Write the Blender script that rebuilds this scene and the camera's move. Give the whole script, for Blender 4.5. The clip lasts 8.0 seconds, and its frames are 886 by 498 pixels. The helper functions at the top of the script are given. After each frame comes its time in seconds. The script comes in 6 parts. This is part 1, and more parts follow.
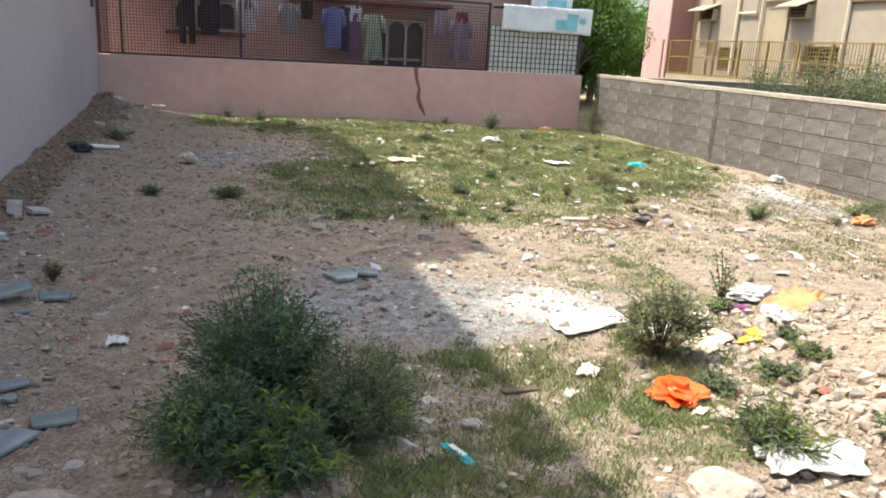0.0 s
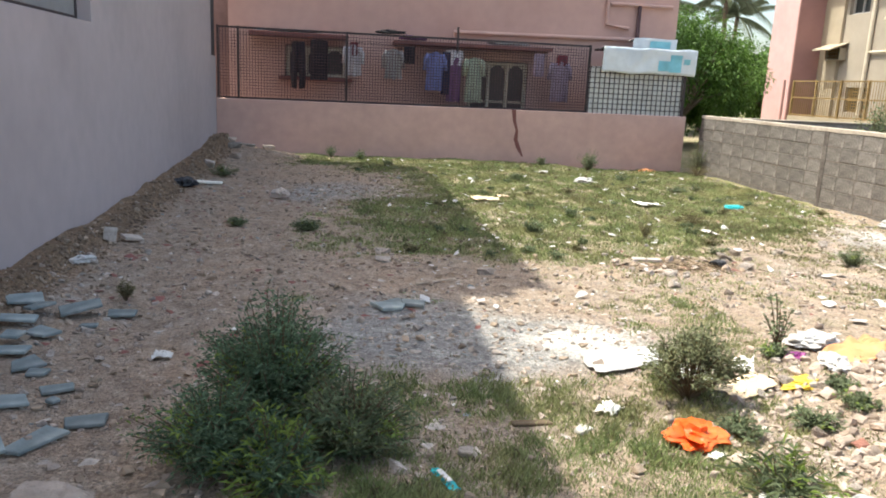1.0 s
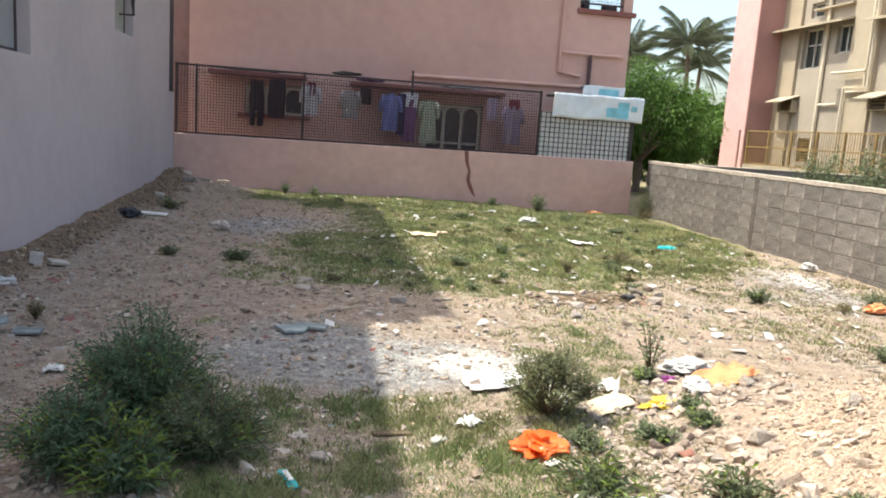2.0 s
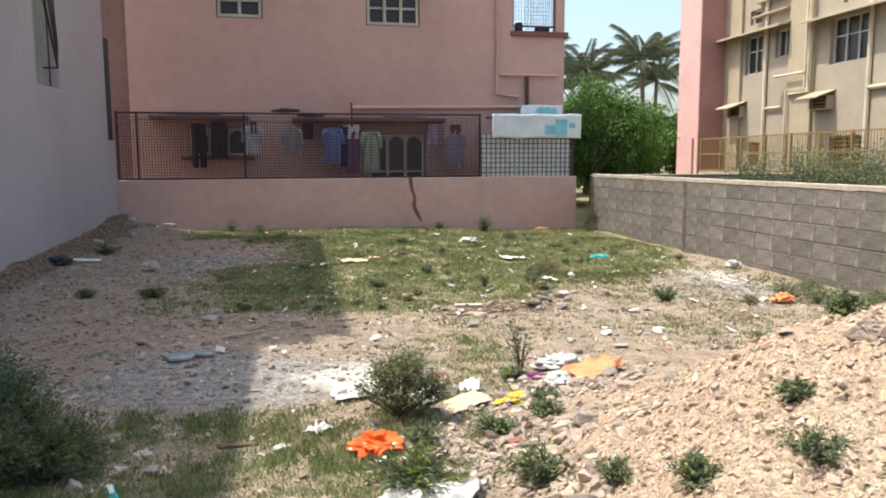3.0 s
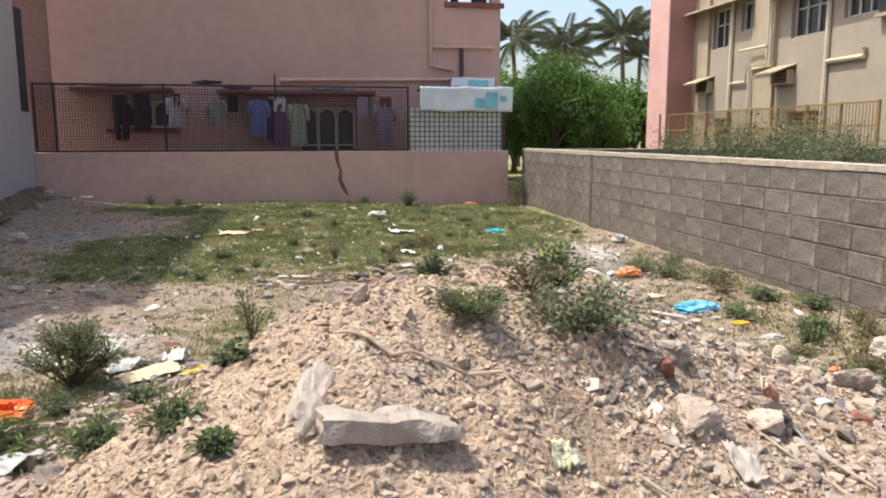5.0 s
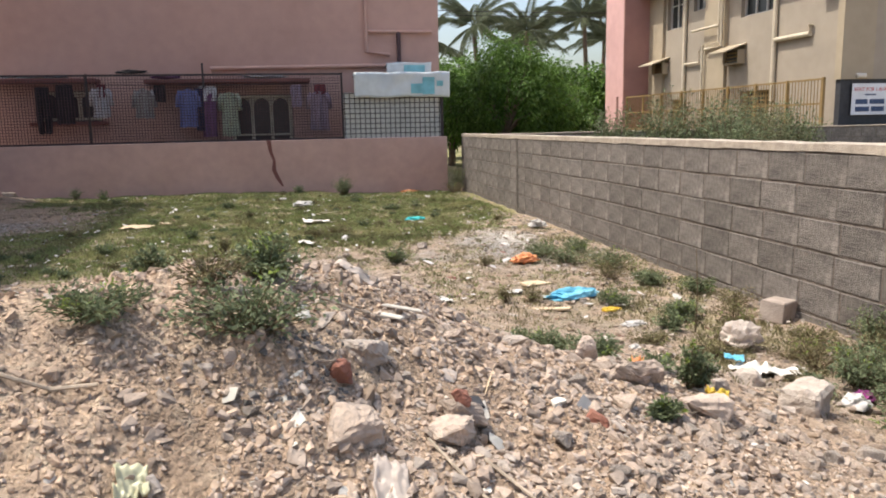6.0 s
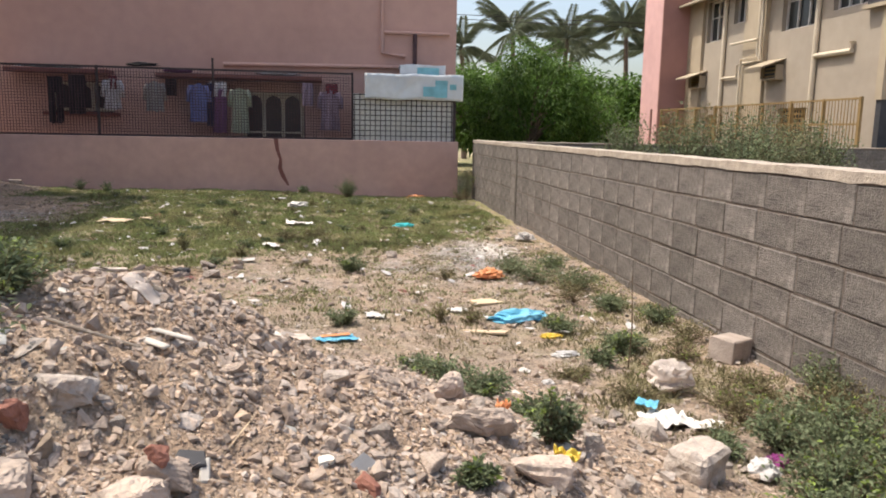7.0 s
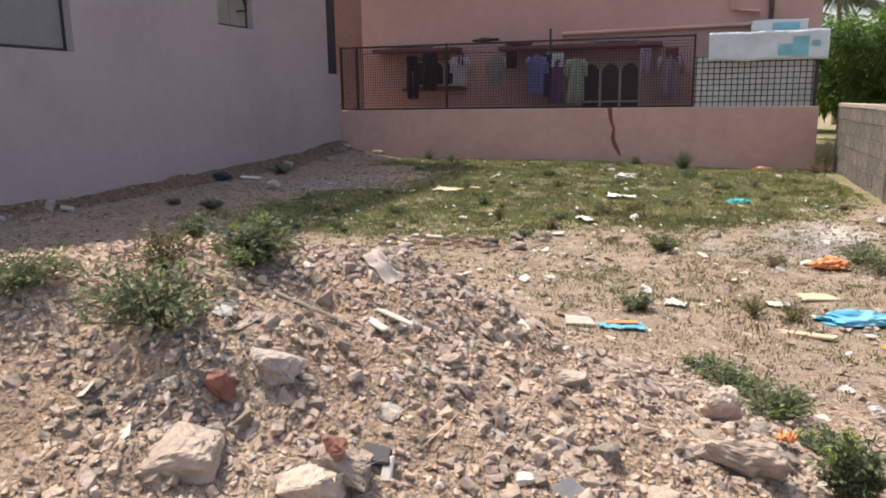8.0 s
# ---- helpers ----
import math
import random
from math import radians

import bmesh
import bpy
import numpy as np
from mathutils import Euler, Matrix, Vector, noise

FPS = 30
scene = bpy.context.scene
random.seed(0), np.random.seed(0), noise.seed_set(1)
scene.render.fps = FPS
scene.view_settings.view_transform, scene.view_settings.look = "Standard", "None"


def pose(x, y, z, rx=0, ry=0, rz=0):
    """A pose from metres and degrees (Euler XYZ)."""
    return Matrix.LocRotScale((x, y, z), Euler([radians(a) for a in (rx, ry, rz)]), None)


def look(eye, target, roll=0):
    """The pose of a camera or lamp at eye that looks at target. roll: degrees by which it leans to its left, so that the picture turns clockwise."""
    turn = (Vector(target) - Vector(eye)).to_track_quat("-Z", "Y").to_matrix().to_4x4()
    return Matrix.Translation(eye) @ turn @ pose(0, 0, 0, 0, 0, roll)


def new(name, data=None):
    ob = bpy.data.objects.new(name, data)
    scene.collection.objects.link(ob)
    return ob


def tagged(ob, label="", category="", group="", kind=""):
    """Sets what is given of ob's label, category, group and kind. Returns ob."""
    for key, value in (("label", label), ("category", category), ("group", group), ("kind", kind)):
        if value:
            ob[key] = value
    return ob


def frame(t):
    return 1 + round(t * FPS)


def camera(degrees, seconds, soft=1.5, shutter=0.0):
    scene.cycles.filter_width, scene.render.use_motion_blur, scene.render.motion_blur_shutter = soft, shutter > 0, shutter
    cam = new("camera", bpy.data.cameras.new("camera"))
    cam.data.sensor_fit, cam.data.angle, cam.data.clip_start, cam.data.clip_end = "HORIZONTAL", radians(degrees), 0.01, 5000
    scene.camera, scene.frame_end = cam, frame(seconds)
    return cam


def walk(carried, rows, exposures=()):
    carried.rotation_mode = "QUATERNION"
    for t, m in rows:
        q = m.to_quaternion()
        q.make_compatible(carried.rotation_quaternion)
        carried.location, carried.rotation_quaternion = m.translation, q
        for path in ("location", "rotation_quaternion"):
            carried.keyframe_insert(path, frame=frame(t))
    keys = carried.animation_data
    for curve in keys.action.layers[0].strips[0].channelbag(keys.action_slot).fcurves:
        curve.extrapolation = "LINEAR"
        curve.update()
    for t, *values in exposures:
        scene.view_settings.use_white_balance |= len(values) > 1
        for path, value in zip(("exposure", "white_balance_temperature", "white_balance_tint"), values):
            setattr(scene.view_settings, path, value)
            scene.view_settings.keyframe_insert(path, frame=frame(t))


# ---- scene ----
cam = camera(61.6, 8.0, soft=1.85)
PATH = [
    (0, (0.133, 0.373, 1.641), (0.736, 2.206, 1.115), 3.2),
    (0.5, (0.361, 0.296, 1.645), (0.757, 2.225, 1.295), 2.0),
    (1, (0.609, 0.173, 1.621), (0.908, 2.103, 1.19), 2.6),
    (1.5, (0.859, -0.022, 1.638), (1.114, 1.923, 1.25), 3.8),
    (1.7, (0.951, -0.114, 1.634), (1.29, 1.827, 1.29), 4.6),
    (2.8, (1.793, -0.478, 1.525), (2.132, 1.473, 1.247), 2.0),
    (3, (1.951, -0.568, 1.537), (2.339, 1.379, 1.301), -0.3),
    (3.5, (2.4, -0.642, 1.497), (2.887, 1.288, 1.308), 1.0),
    (4, (2.871, -0.68, 1.503), (3.386, 1.247, 1.354), -2.3),
    (4.5, (3.364, -0.766, 1.494), (3.743, 1.185, 1.271), -1.3),
    (5, (3.892, -0.759, 1.432), (4.251, 1.186, 1.138), -0.1),
    (5.2, (4.129, -0.767, 1.437), (4.56, 1.155, 1.091), -0.1),
    (6.3, (5.252, -0.582, 1.366), (5.637, 1.355, 1.045), -1.7),
    (6.5, (5.44, -0.526, 1.387), (5.821, 1.411, 1.066), -1.8),
    (7, (5.898, -0.363, 1.365), (6.184, 1.592, 1.054), 1.1),
    (7.5, (6.139, -0.201, 1.361), (6.03, 1.767, 1.022), -0.8),
    (8, (6.228, -0.025, 1.372), (5.616, 1.838, 0.978), -0.8),
]
EXPOSURES = ((0.0, 1.42, 6650, 2), (1.0, 1.46, 6650, 2), (1.6, 1.45, 6650, 2), (3.0, 1.12, 6650, 4), (4.0, 0.97, 6650, 5), (5.2, 0.91, 6700, 7), (6.5, 0.80, 6800, 9), (8.0, 0.84, 6950, 11))
walk(cam, [(t, look(eye, target, roll)) for t, eye, target, roll in PATH], EXPOSURES)

# ---- light ----
SUN_DIR = Vector((-4.3, 1.3, 9.6)).normalized()
world = bpy.data.worlds.new("world")
scene.world = world
world.use_nodes = True
wn = world.node_tree
sky = wn.nodes.new("ShaderNodeTexSky")
sky.sky_type, sky.sun_disc = "NISHITA", False
sky.sun_elevation = math.asin(SUN_DIR.z)
sky.sun_rotation = math.atan2(SUN_DIR.x, SUN_DIR.y)
sky.dust_density, sky.air_density, sky.ozone_density = 4.0, 1.0, 0.85
wn.links.new(sky.outputs[0], wn.nodes["Background"].inputs[0])
wn.nodes["Background"].inputs[1].default_value = 0.15
sun_data = bpy.data.lights.new("sun", "SUN")
sun_data.energy, sun_data.angle, sun_data.color = 2.75, radians(0.6), (1.0, 0.955, 0.88)
sun = new("sun", sun_data)
sun.matrix_world = look(SUN_DIR * 60, (0, 0, 0))


# ---- materials ----
def mat(name, colour, rough=0.85, grain=0.12, scale=8.0, bump=0.15, bump_scale=60.0, metal=0.0, second=None, second_scale=1.2,
        second_at=(0.45, 0.7), object_vary=0.0, island_vary=0.0, spec=0.3, detail=6.0, back=0.0, coords="Object"):
    """A procedural surface: a base colour, fine grain, larger stains of a second colour, and fine relief."""
    m = bpy.data.materials.new(name)
    m.use_nodes = True
    t = m.node_tree
    b = t.nodes["Principled BSDF"]
    b.inputs["Roughness"].default_value = rough
    b.inputs["Metallic"].default_value = metal
    b.inputs["Specular IOR Level"].default_value = spec
    co = t.nodes.new("ShaderNodeTexCoord")
    src = co.outputs[coords]
    n1 = t.nodes.new("ShaderNodeTexNoise")
    n1.inputs["Scale"].default_value, n1.inputs["Detail"].default_value = scale, detail
    t.links.new(src, n1.inputs["Vector"])
    base = t.nodes.new("ShaderNodeMix")
    base.data_type = "RGBA"
    base.inputs[6].default_value = (*colour, 1)
    base.inputs[7].default_value = (*(second or [c * 0.8 for c in colour]), 1)
    n2 = t.nodes.new("ShaderNodeTexNoise")
    n2.inputs["Scale"].default_value, n2.inputs["Detail"].default_value = second_scale, 5.0
    t.links.new(src, n2.inputs["Vector"])
    ramp = t.nodes.new("ShaderNodeMapRange")
    ramp.inputs[1].default_value, ramp.inputs[2].default_value = second_at
    t.links.new(n2.outputs["Fac"], ramp.inputs[0])
    t.links.new(ramp.outputs[0], base.inputs[0])
    hsv = t.nodes.new("ShaderNodeHueSaturation")
    t.links.new(base.outputs[2], hsv.inputs["Color"])
    val = t.nodes.new("ShaderNodeMapRange")
    val.inputs[1].default_value, val.inputs[2].default_value = 0.3, 0.7
    val.inputs[3].default_value, val.inputs[4].default_value = 1 - grain, 1 + grain
    t.links.new(n1.outputs["Fac"], val.inputs[0])
    last = val.outputs[0]
    for amount, node_name, out in ((object_vary, "ShaderNodeObjectInfo", "Random"), (island_vary, "ShaderNodeNewGeometry", "Random Per Island")):
        if amount:
            info = t.nodes.new(node_name)
            r = t.nodes.new("ShaderNodeMapRange")
            r.inputs[3].default_value, r.inputs[4].default_value = 1 - amount, 1 + amount
            t.links.new(info.outputs[out], r.inputs[0])
            mul = t.nodes.new("ShaderNodeMath")
            mul.operation = "MULTIPLY"
            t.links.new(last, mul.inputs[0])
            t.links.new(r.outputs[0], mul.inputs[1])
            last = mul.outputs[0]
    t.links.new(last, hsv.inputs["Value"])
    t.links.new(hsv.outputs[0], b.inputs["Base Color"])
    if bump:
        n3 = t.nodes.new("ShaderNodeTexNoise")
        n3.inputs["Scale"].default_value, n3.inputs["Detail"].default_value = bump_scale, 4.0
        t.links.new(src, n3.inputs["Vector"])
        bm_ = t.nodes.new("ShaderNodeBump")
        bm_.inputs["Strength"].default_value, bm_.inputs["Distance"].default_value = bump, 0.02
        t.links.new(n3.outputs["Fac"], bm_.inputs["Height"])
        t.links.new(bm_.outputs[0], b.inputs["Normal"])
    if back:
        b.inputs["Subsurface Weight"].default_value = 0.0
        tr = t.nodes.new("ShaderNodeBsdfTranslucent")
        t.links.new(hsv.outputs[0], tr.inputs["Color"])
        mx = t.nodes.new("ShaderNodeMixShader")
        mx.inputs[0].default_value = back
        t.links.new(b.outputs[0], mx.inputs[1])
        t.links.new(tr.outputs[0], mx.inputs[2])
        t.links.new(mx.outputs[0], t.nodes["Material Output"].inputs[0])
    return m


M = {}
M["white_paint"] = mat("white_paint", (0.462, 0.395, 0.39), grain=0.04, scale=5, second=(0.405, 0.345, 0.34), second_scale=0.5, bump=0.08)
M["plinth"] = mat("plinth", (0.36, 0.30, 0.26), grain=0.2, scale=9, bump=0.3)
M["pink_paint"] = mat("pink_paint", (0.53, 0.338, 0.285), grain=0.05, scale=4, second=(0.48, 0.30, 0.252), second_scale=0.45, bump=0.08)
M["pink_light"] = mat("pink_light", (0.59, 0.378, 0.315), grain=0.06, scale=5, second=(0.52, 0.33, 0.275), second_scale=0.8, bump=0.1)
M["red_brown"] = mat("red_brown", (0.22, 0.09, 0.075), grain=0.1, second_scale=1.0)
M["sky_pink"] = mat("sky_pink", (0.58, 0.35, 0.33), grain=0.05, scale=3, second_scale=0.3, bump=0.05)
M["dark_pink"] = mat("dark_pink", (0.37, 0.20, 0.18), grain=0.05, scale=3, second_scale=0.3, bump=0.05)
M["cream_frame"] = mat("cream_frame", (0.52, 0.47, 0.36), rough=0.6, grain=0.06)
M["yellow_wall"] = mat("yellow_wall", (0.385, 0.318, 0.232), grain=0.05, scale=3, second=(0.35, 0.288, 0.208), second_scale=0.5, bump=0.06)
M["cream_wall"] = mat("cream_wall", (0.355, 0.302, 0.242), grain=0.05, scale=3, second=(0.32, 0.272, 0.218), second_scale=0.5, bump=0.06)
M["yellow_iron"] = mat("yellow_iron", (0.25, 0.165, 0.07), rough=0.55, grain=0.1)
M["white_frame"] = mat("white_frame", (0.55, 0.52, 0.48), rough=0.6, grain=0.05)
M["dark_glass"] = mat("dark_glass", (0.03, 0.032, 0.03), rough=0.3, grain=0.1, bump=0.0, spec=0.35)
M["dark_iron"] = mat("dark_iron", (0.055, 0.04, 0.04), rough=0.6, grain=0.2)
M["rust_iron"] = mat("rust_iron", (0.085, 0.05, 0.055), rough=0.75, grain=0.25)
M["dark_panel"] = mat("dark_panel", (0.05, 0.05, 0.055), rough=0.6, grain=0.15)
M["shutter_grey"] = mat("shutter_grey", (0.26, 0.26, 0.26), rough=0.5, grain=0.06)
M["olive_grey"] = mat("olive_grey", (0.33, 0.32, 0.27), rough=0.6, grain=0.08)
M["block"] = mat("block", (0.136, 0.122, 0.112), grain=0.28, scale=22, bump=0.55, bump_scale=70, second=(0.208, 0.187, 0.17), second_scale=3.6, object_vary=0.19, island_vary=0.1)
M["mortar"] = mat("mortar", (0.150, 0.122, 0.106), grain=0.25, scale=20, bump=0.4)
M["coping"] = mat("coping", (0.39, 0.335, 0.28), grain=0.2, scale=14, bump=0.5, second=(0.32, 0.27, 0.22))
M["rock"] = mat("rock", (0.42, 0.34, 0.28), grain=0.24, scale=14, bump=0.7, bump_scale=40, second=(0.37, 0.285, 0.228), second_scale=5, object_vary=0.16, island_vary=0.22)
M["grey_rock"] = mat("grey_rock", (0.40, 0.345, 0.30), grain=0.24, scale=14, bump=0.7, bump_scale=45, second=(0.34, 0.28, 0.235), second_scale=5, object_vary=0.14, island_vary=0.22)
# side wall pink, darkened to hold the white house's shadow
M["shaded_pink"] = mat("shaded_pink", (0.27, 0.17, 0.15), grain=0.08, second_scale=0.6)
M["stained_shade"] = mat("stained_shade", (0.34, 0.25, 0.19), grain=0.1, second=(0.24, 0.18, 0.13), second_scale=2.0)
M["damp"] = mat("damp", (0.10, 0.085, 0.075), grain=0.25, scale=12, second=(0.16, 0.14, 0.125), second_scale=3)
M["dark_clod"] = mat("dark_clod", (0.20, 0.14, 0.095), grain=0.25, scale=14, bump=0.5, second=(0.15, 0.105, 0.075), second_scale=4, island_vary=0.25)
M["spoil_stone"] = mat("spoil_stone", (0.45, 0.342, 0.26), grain=0.2, scale=14, bump=0.5, second=(0.38, 0.283, 0.212), second_scale=4, island_vary=0.2)
M["clod"] = mat("clod", (0.345, 0.262, 0.192), grain=0.25, scale=14, bump=0.5, second=(0.265, 0.203, 0.155), second_scale=4, island_vary=0.25)
M["slate"] = mat("slate", (0.185, 0.215, 0.215), rough=0.75, grain=0.2, scale=12, second=(0.27, 0.285, 0.27), second_scale=4, object_vary=0.25, island_vary=0.2)
M["brick_red"] = mat("brick_red", (0.28, 0.125, 0.09), grain=0.2, scale=20, bump=0.4)
M["white_chip"] = mat("white_chip", (0.70, 0.67, 0.60), grain=0.1, island_vary=0.2, object_vary=0.15)
M["pale_tile"] = mat("pale_tile", (0.50, 0.465, 0.415), grain=0.15, object_vary=0.12)
M["ash"] = mat("ash", (0.17, 0.155, 0.145), grain=0.25, scale=14, island_vary=0.4)
M["dark_leaf"] = mat("dark_leaf", (0.125, 0.185, 0.105), rough=0.7, grain=0.3, scale=6, island_vary=0.45, bump=0, back=0.35)
M["light_leaf"] = mat("light_leaf", (0.20, 0.27, 0.06), rough=0.6, grain=0.2, scale=6, island_vary=0.3, bump=0, back=0.3)
M["weed_leaf"] = mat("weed_leaf", (0.15, 0.182, 0.098), rough=0.7, grain=0.25, scale=6, island_vary=0.4, bump=0, back=0.3)
M["dry_leaf"] = mat("dry_leaf", (0.175, 0.155, 0.08), rough=0.7, grain=0.3, scale=6, island_vary=0.4, bump=0, back=0.2)
M["olive_leaf"] = mat("olive_leaf", (0.19, 0.20, 0.11), rough=0.7, grain=0.3, scale=6, island_vary=0.4, bump=0, back=0.3)
M["tree_leaf"] = mat("tree_leaf", (0.095, 0.175, 0.035), rough=0.55, grain=0.3, scale=3, island_vary=0.45, bump=0, back=0.4)
# palm green, paled and greyed in colour for distance haze
M["palm_leaf"] = mat("palm_leaf", (0.17, 0.195, 0.125), rough=0.6, grain=0.2, scale=3, island_vary=0.3, bump=0, back=0.45)
M["stem"] = mat("stem", (0.14, 0.10, 0.06), grain=0.2)
M["dry_wood"] = mat("dry_wood", (0.43, 0.35, 0.27), grain=0.25, scale=20, bump=0.3)
M["bark"] = mat("bark", (0.17, 0.13, 0.10), grain=0.25, bump=0.5)
M["grass"] = mat("grass", (0.215, 0.255, 0.105), rough=0.8, grain=0.25, scale=1.5, second=(0.34, 0.32, 0.16), second_scale=1.3, island_vary=0.35, bump=0, back=0.3)


def plastic(name, colour, rough=0.35, grain=0.08, second=None, clear=0.25):
    return mat(name, colour, rough=rough, grain=grain, scale=14, bump=0.35, bump_scale=22, spec=0.5, second=second, second_scale=5, back=clear)


M["orange_bag"] = plastic("orange_bag", (0.88, 0.15, 0.03), rough=0.25, second=(0.80, 0.22, 0.06))
M["pale_orange"] = plastic("pale_orange", (0.80, 0.36, 0.16))
M["white_bag"] = plastic("white_bag", (0.64, 0.62, 0.60))
M["pink_white_bag"] = plastic("pink_white_bag", (0.74, 0.66, 0.60), clear=0.5)
film = M["thin_plastic"] = plastic("thin_plastic", (0.78, 0.72, 0.68), clear=0.5)
see = film.node_tree.nodes.new("ShaderNodeBsdfTransparent")
blend = film.node_tree.nodes.new("ShaderNodeMixShader")
blend.inputs[0].default_value = 0.5
film.node_tree.links.new(film.node_tree.nodes["Material Output"].inputs[0].links[0].from_socket, blend.inputs[1])
film.node_tree.links.new(see.outputs[0], blend.inputs[2])
film.node_tree.links.new(blend.outputs[0], film.node_tree.nodes["Material Output"].inputs[0])
M["yellow_bag"] = plastic("yellow_bag", (0.80, 0.58, 0.08))
M["yellow_scrap"] = plastic("yellow_scrap", (0.66, 0.64, 0.44))
M["blue_bag"] = plastic("blue_bag", (0.16, 0.55, 0.75), second=(0.30, 0.65, 0.80))
M["teal_plastic"] = plastic("teal_plastic", (0.03, 0.50, 0.52))
M["violet_bag"] = plastic("violet_bag", (0.30, 0.05, 0.22))
M["cardboard"] = mat("cardboard", (0.60, 0.47, 0.32), grain=0.1)
M["paper"] = mat("paper", (0.66, 0.63, 0.59), grain=0.08, bump=0.2, bump_scale=25)
M["banner"] = mat("banner", (0.66, 0.70, 0.72), rough=0.35, grain=0.08, scale=6, bump=0.4, bump_scale=7, second=(0.55, 0.60, 0.64), second_scale=3, spec=0.5)
M["banner_blue"] = mat("banner_blue", (0.22, 0.52, 0.60), rough=0.4, grain=0.1)
M["white_board"] = mat("white_board", (0.72, 0.70, 0.64), rough=0.6, grain=0.05)
M["sign_white"] = mat("sign_white", (0.75, 0.76, 0.80), rough=0.5, grain=0.03)
M["sign_red"] = mat("sign_red", (0.55, 0.06, 0.07), rough=0.5, grain=0.03)
M["sign_blue"] = mat("sign_blue", (0.05, 0.08, 0.16), rough=0.5, grain=0.03)
M["pipe_cream"] = mat("pipe_cream", (0.60, 0.52, 0.40), rough=0.5, grain=0.06)
for nm, c in (("cloth_black", (0.02, 0.018, 0.02)), ("cloth_white", (0.55, 0.53, 0.55)), ("cloth_blue", (0.17, 0.20, 0.42)), ("cloth_navy", (0.02, 0.025, 0.06)),
              ("cloth_purple", (0.17, 0.08, 0.17)), ("cloth_green", (0.36, 0.40, 0.30)), ("cloth_red", (0.17, 0.035, 0.045)), ("cloth_grey", (0.33, 0.31, 0.30)), ("cloth_mauve", (0.32, 0.25, 0.32))):
    M[nm] = mat(nm, c, rough=0.95, grain=0.15, scale=18, bump=0.2, bump_scale=14)


# ---- building blocks ----
def thing(name, label, category, at=(0, 0, 0), group="", kind="", turn=0.0):
    ob = new(name)
    ob.empty_display_size = 0.1
    ob.matrix_basis = pose(*at, 0, 0, turn)
    return tagged(ob, label, category, group, kind)


def mesh_of(name, bm, material, smooth=False):
    me = bpy.data.meshes.new(name)
    bm.to_mesh(me)
    bm.free()
    me.materials.append(material)
    if smooth:
        me.polygons.foreach_set("use_smooth", [True] * len(me.polygons))
    return me


def part(name, bm, material, parent=None, label="", smooth=False, at=None):
    ob = new(name, mesh_of(name, bm, material, smooth))
    if parent:
        ob.parent = parent
    if at:
        ob.location = at
    return tagged(ob, label)


def raw(name, verts, faces, material, parent=None, label="", smooth=False):
    me = bpy.data.meshes.new(name)
    me.from_pydata([tuple(v) for v in verts], [], faces)
    me.materials.append(material)
    if smooth:
        me.polygons.foreach_set("use_smooth", [True] * len(me.polygons))
    ob = new(name, me)
    if parent:
        ob.parent = parent
    return tagged(ob, label)


def box(bm, x0, x1, y0, y1, z0, z1, bevel=0.0):
    vs = [bm.verts.new((x, y, z)) for z in (z0, z1) for x, y in ((x0, y0), (x1, y0), (x1, y1), (x0, y1))]
    fs = [bm.faces.new([vs[i] for i in f]) for f in ((3, 2, 1, 0), (4, 5, 6, 7), (0, 1, 5, 4), (1, 2, 6, 5), (2, 3, 7, 6), (3, 0, 4, 7))]
    if bevel:
        bmesh.ops.bevel(bm, geom=list({e for f in fs for e in f.edges}), offset=bevel, segments=1, affect="EDGES")
    return bm


def boxes(*rows, bevel=0.0):
    bm = bmesh.new()
    for r in rows:
        box(bm, *r, bevel=bevel)
    return bm


def tube(points, radius, sides=8, bm=None, taper=1.0):
    """A round bar along a line of points."""
    bm = bm or bmesh.new()
    pts = [Vector(p) for p in points]
    rings = []
    for i, p in enumerate(pts):
        d = (pts[min(i + 1, len(pts) - 1)] - pts[max(i - 1, 0)]).normalized()
        q = d.to_track_quat("Z", "Y")
        r = radius * (1 + (taper - 1) * i / max(1, len(pts) - 1))
        rings.append([bm.verts.new(p + q @ Vector((r * math.cos(a), r * math.sin(a), 0))) for a in [2 * math.pi * k / sides for k in range(sides)]])
    for a, b in zip(rings, rings[1:]):
        for k in range(sides):
            bm.faces.new((a[k], a[(k + 1) % sides], b[(k + 1) % sides], b[k]))
    bm.faces.new(rings[0][::-1])
    bm.faces.new(rings[-1])
    return bm


